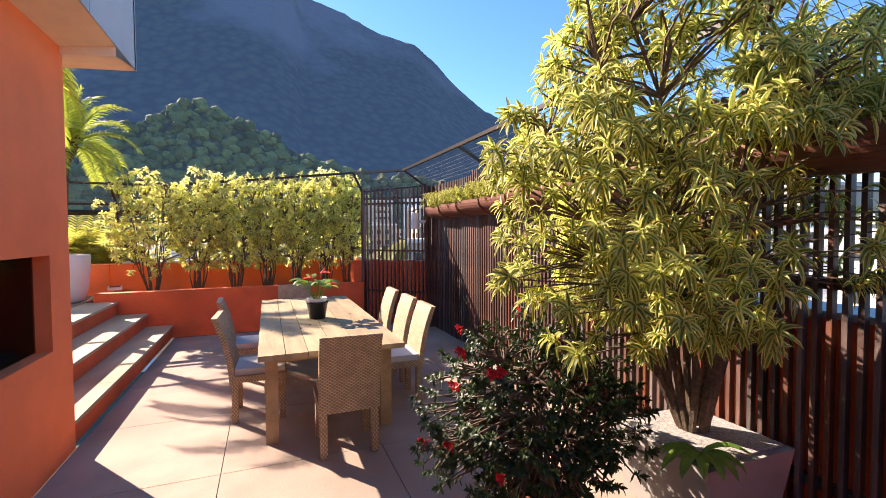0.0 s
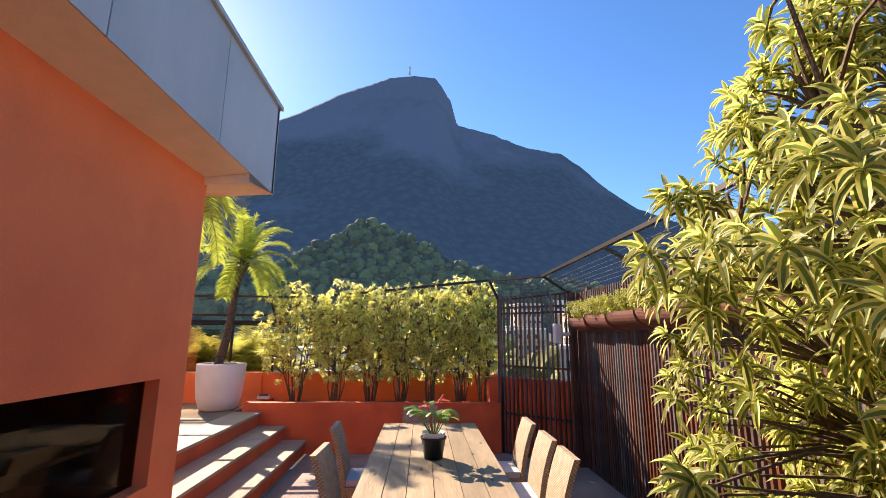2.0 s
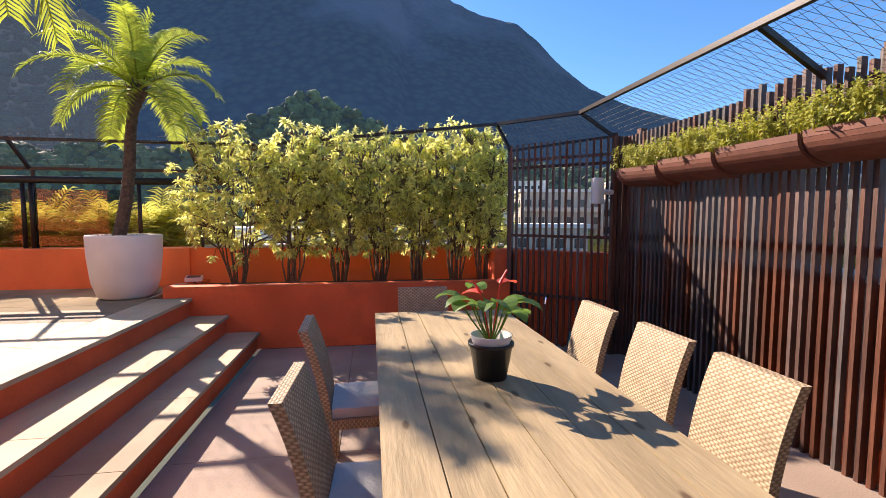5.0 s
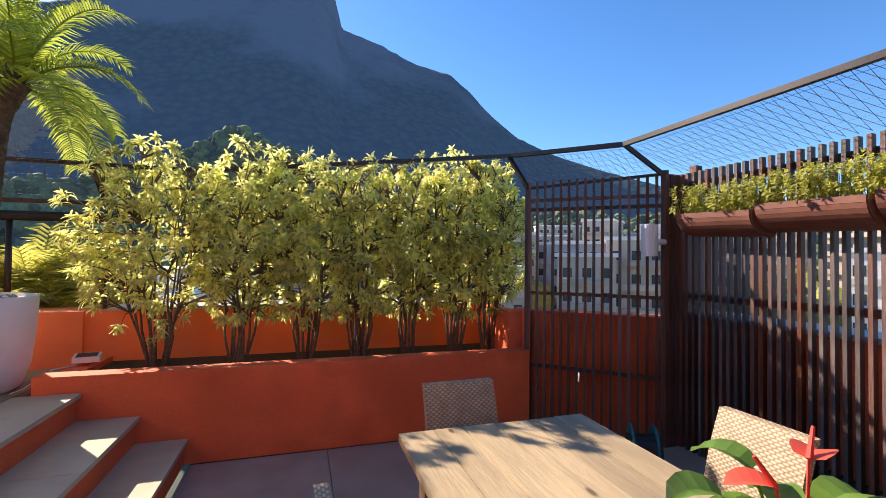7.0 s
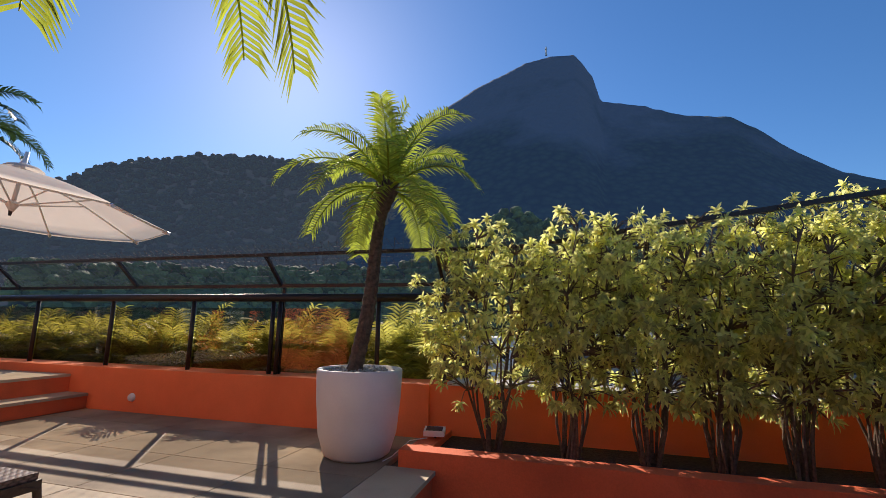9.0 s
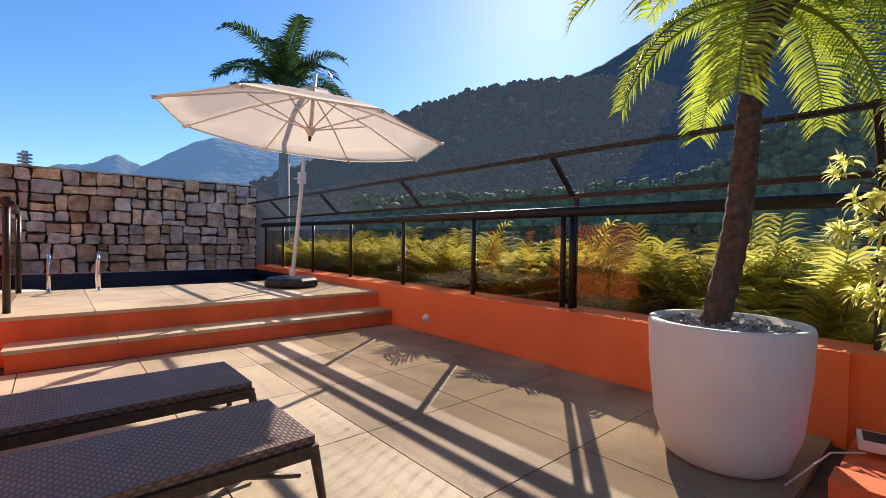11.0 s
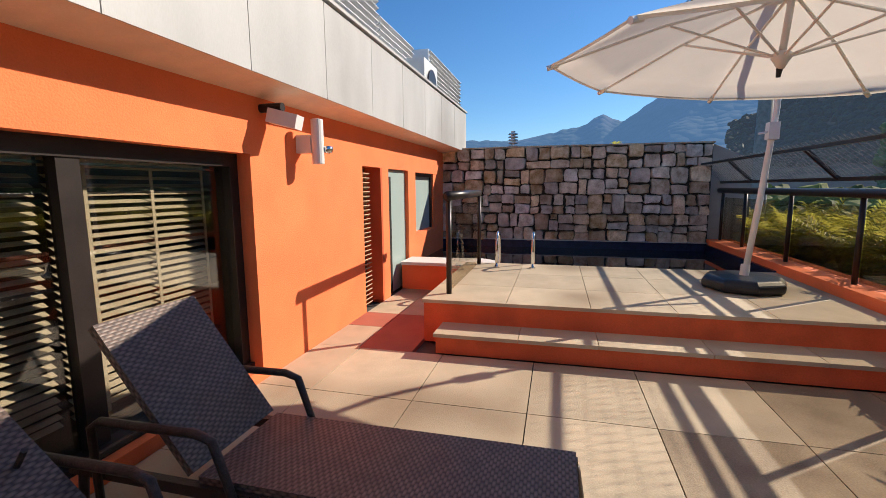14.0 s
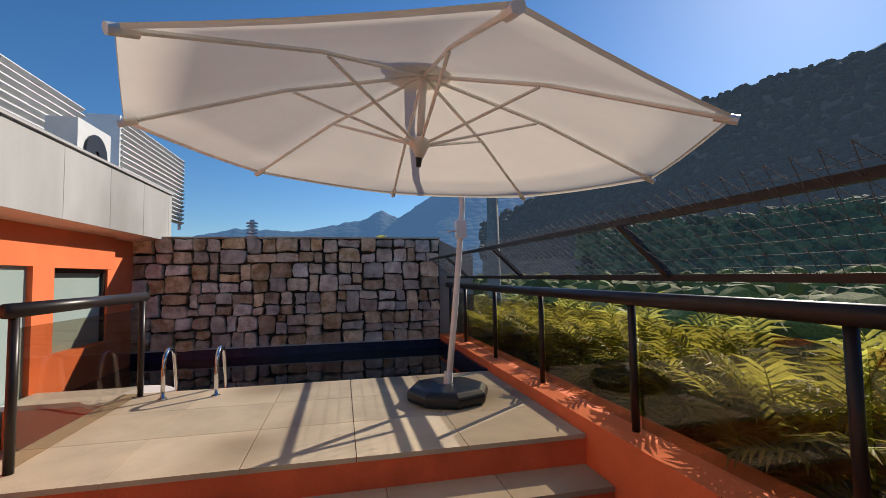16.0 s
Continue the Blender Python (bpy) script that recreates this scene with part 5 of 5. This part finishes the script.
MAIN = [(-36, 18.5), (-30, 20.4), (-24, 23.2), (-17.7, 26.2), (-11.6, 29.5), (-5.3, 31.8), (-1.8, 32.3), (1.4, 32.1), (3.5, 29.6), (4.4, 26.7), (9.4, 25.4), (13.4, 23.7), (18.3, 22.5), (21.1, 20.3), (23.1, 18.2), (26.9, 15.1), (31.6, 12.8), (36.8, 10.9), (43.7, 8.6), (60, 5), (80, 3)]
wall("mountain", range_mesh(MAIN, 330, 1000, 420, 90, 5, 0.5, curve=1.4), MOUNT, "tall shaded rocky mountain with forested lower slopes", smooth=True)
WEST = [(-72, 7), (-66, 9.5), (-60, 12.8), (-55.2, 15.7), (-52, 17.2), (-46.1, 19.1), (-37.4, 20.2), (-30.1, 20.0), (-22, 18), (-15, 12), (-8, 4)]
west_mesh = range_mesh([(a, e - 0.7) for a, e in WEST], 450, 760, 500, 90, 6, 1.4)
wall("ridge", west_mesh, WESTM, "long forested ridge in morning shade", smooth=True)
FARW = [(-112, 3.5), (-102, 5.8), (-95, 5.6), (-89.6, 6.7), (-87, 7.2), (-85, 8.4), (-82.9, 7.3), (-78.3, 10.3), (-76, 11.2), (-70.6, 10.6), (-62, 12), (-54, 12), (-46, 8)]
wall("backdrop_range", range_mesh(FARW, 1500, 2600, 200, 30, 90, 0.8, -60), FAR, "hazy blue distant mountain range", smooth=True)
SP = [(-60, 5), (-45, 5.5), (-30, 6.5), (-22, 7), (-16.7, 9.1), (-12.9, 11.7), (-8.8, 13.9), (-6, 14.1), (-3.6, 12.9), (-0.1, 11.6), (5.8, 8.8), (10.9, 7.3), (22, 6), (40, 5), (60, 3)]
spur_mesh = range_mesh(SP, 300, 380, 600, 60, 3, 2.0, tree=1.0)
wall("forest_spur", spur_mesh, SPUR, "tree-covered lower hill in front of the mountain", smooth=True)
me = Mesh().box(-2, 2, -2, 2, 0, 6).tube([(0, 0, 6), (0, 0, 20)], [2, 1.6], 8).box(-3, 3, -0.9, 0.9, 16, 17.4).tube([(0, 0, 20), (0, 0, 23)], 1.2, 8)
stt2 = part("statue", me, CITY)
tagged(stt2, "tiny pale statue on the far mountain top", "statue")


def crowns(name, label, spots, r0, r1, m, fine):
    """Many rough tree crowns, each a dented ball of its own, standing on the given spots."""
    base = bmesh.new()
    bmesh.ops.create_icosphere(base, subdivisions=2 if fine else 1, radius=1)
    base.verts.ensure_lookup_table()
    pts = np.array([tuple(q.co) for q in base.verts])
    tri = np.array([[q.index for q in fc.verts] for fc in base.faces])
    base.free()
    shapes = [pts * (1 + 0.38 * np.array([noise.noise(Vector(p) * 1.9 + Vector((7 * k, 0, 0))) for p in pts]))[:, None] for k in range(7)]
    vs, fs, k = [], [], 0
    for x, y, z in spots:
        r, a = rnd(r0, r1), rnd(0, 6.28)
        p = shapes[random.randrange(7)] * (r * rnd(0.8, 1.25), r * rnd(0.8, 1.25), r * rnd(0.7, 1.1))
        c, d = math.cos(a), math.sin(a)
        vs.append(np.stack((x + p[:, 0] * c - p[:, 1] * d, y + p[:, 0] * d + p[:, 1] * c, z + p[:, 2] + r * 0.3), 1))
        fs.append(tri + k)
        k += len(pts)
    me = bpy.data.meshes.new(name)
    me.from_pydata(np.concatenate(vs).tolist(), [], np.concatenate(fs).tolist())
    me.materials.append(m)
    return tagged(new(name, me), label, "trees", kind="stuff")


def picked(mesh, count, lo, hi):
    """Random spots on a slope, between two heights."""
    good = [p for p in mesh.v if lo < p[2] < hi]
    return random.sample(good, min(count, len(good)))


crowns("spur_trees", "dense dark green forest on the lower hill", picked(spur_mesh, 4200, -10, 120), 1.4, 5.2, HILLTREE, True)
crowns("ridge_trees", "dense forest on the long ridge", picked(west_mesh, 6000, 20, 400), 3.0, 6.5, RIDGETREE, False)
belt = []
for k in range(1700):
    w, rr = radians(rnd(-100, 75)), rnd(75, 290)
    belt.append((-1.5 + rr * math.sin(w), 4 + rr * math.cos(w), -10 + rr * 0.022 + rnd(-2.5, 2.5)))
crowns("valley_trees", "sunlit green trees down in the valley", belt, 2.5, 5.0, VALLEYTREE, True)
w = radians(-2.3)
stt2.matrix_basis = pose(-1.5 + 985 * math.sin(w), 4 + 985 * math.cos(w), 1000 * math.tan(radians(32.25)) - 3)


def building(x, y, w, d, top, floors, turn, paint=None):
    b = thing("apartment_building", "pale rendered apartment block with rows of dark windows", "building", "town beyond the fence", at=pose(x, y, -18, 0, 0, turn))
    paint = paint or CITY
    hh = top + 18
    part("wall", Mesh().box(-w / 2, w / 2, -d / 2, d / 2, 0, hh), paint, b)
    part("roof", Mesh().box(-w / 2 - 0.3, w / 2 + 0.3, -d / 2 - 0.3, d / 2 + 0.3, hh, hh + 0.5), CITY, b)
    win = Mesh().box(-0.55, 0.55, -0.06, 0.06, 0, 1.2).data("window", CITYW)
    for fl_ in range(floors):
        z = hh - 2.6 - fl_ * 3.1
        for k in range(int(w / 2.4)):
            xx = -w / 2 + 1.3 + k * 2.4
            part("window", win, CITYW, b, at=pose(xx, -d / 2, z))
        for k in range(int(d / 3)):
            part("window", win, CITYW, b, at=pose(-w / 2, -d / 2 + 1.6 + k * 3, z, 0, 0, 90))
        part("balcony", Mesh().box(-w / 2 + 0.5, w / 2 - 0.5, -d / 2 - 0.9, -d / 2, z - 0.9, z - 0.2), paint, b)


for x, y, w, d, tp_z, fl_, tn in ((24, 62, 12, 10, 0.4, 4, -20), (36, 56, 9, 9, 2.2, 4, -35), (48, 55, 18, 14, 4.5, 6, -40), (4, 75, 20, 12, 0.8, 3, 0), (66, 34, 18, 16, 3.0, 5, -65), (46, 14, 14, 14, 2.2, 5, -90), (44, -10, 16, 16, 4.0, 6, -95), (82, 80, 30, 16, 9.0, 8, -45), (-20, 80, 22, 12, -0.5, 3, 10), (36, 88, 16, 12, 6.0, 6, -20), (-70, 4, 14, 16, 6.8, 5, 90), (60, 66, 12, 10, 7.5, 7, -40)):
    building(x, y, w * 0.8, d, tp_z, fl_, tn, random.choice((CITY, TAN, GREYW)))
# closer-packed blocks climbing the hillside
for k in range(46):
    az, rr = rnd(12, 72), rnd(85, 250)
    w, top_z = radians(az), rr * math.tan(radians(rnd(-1.5, 4.6))) + 1.8
    building(-1.5 + rr * math.sin(w), 4 + rr * math.cos(w), rnd(7, 17), rnd(7, 12), top_z, 4 if rr < 150 else 3, -az + rnd(-25, 25), random.choice((CITY, TAN, TAN, GREYW)))
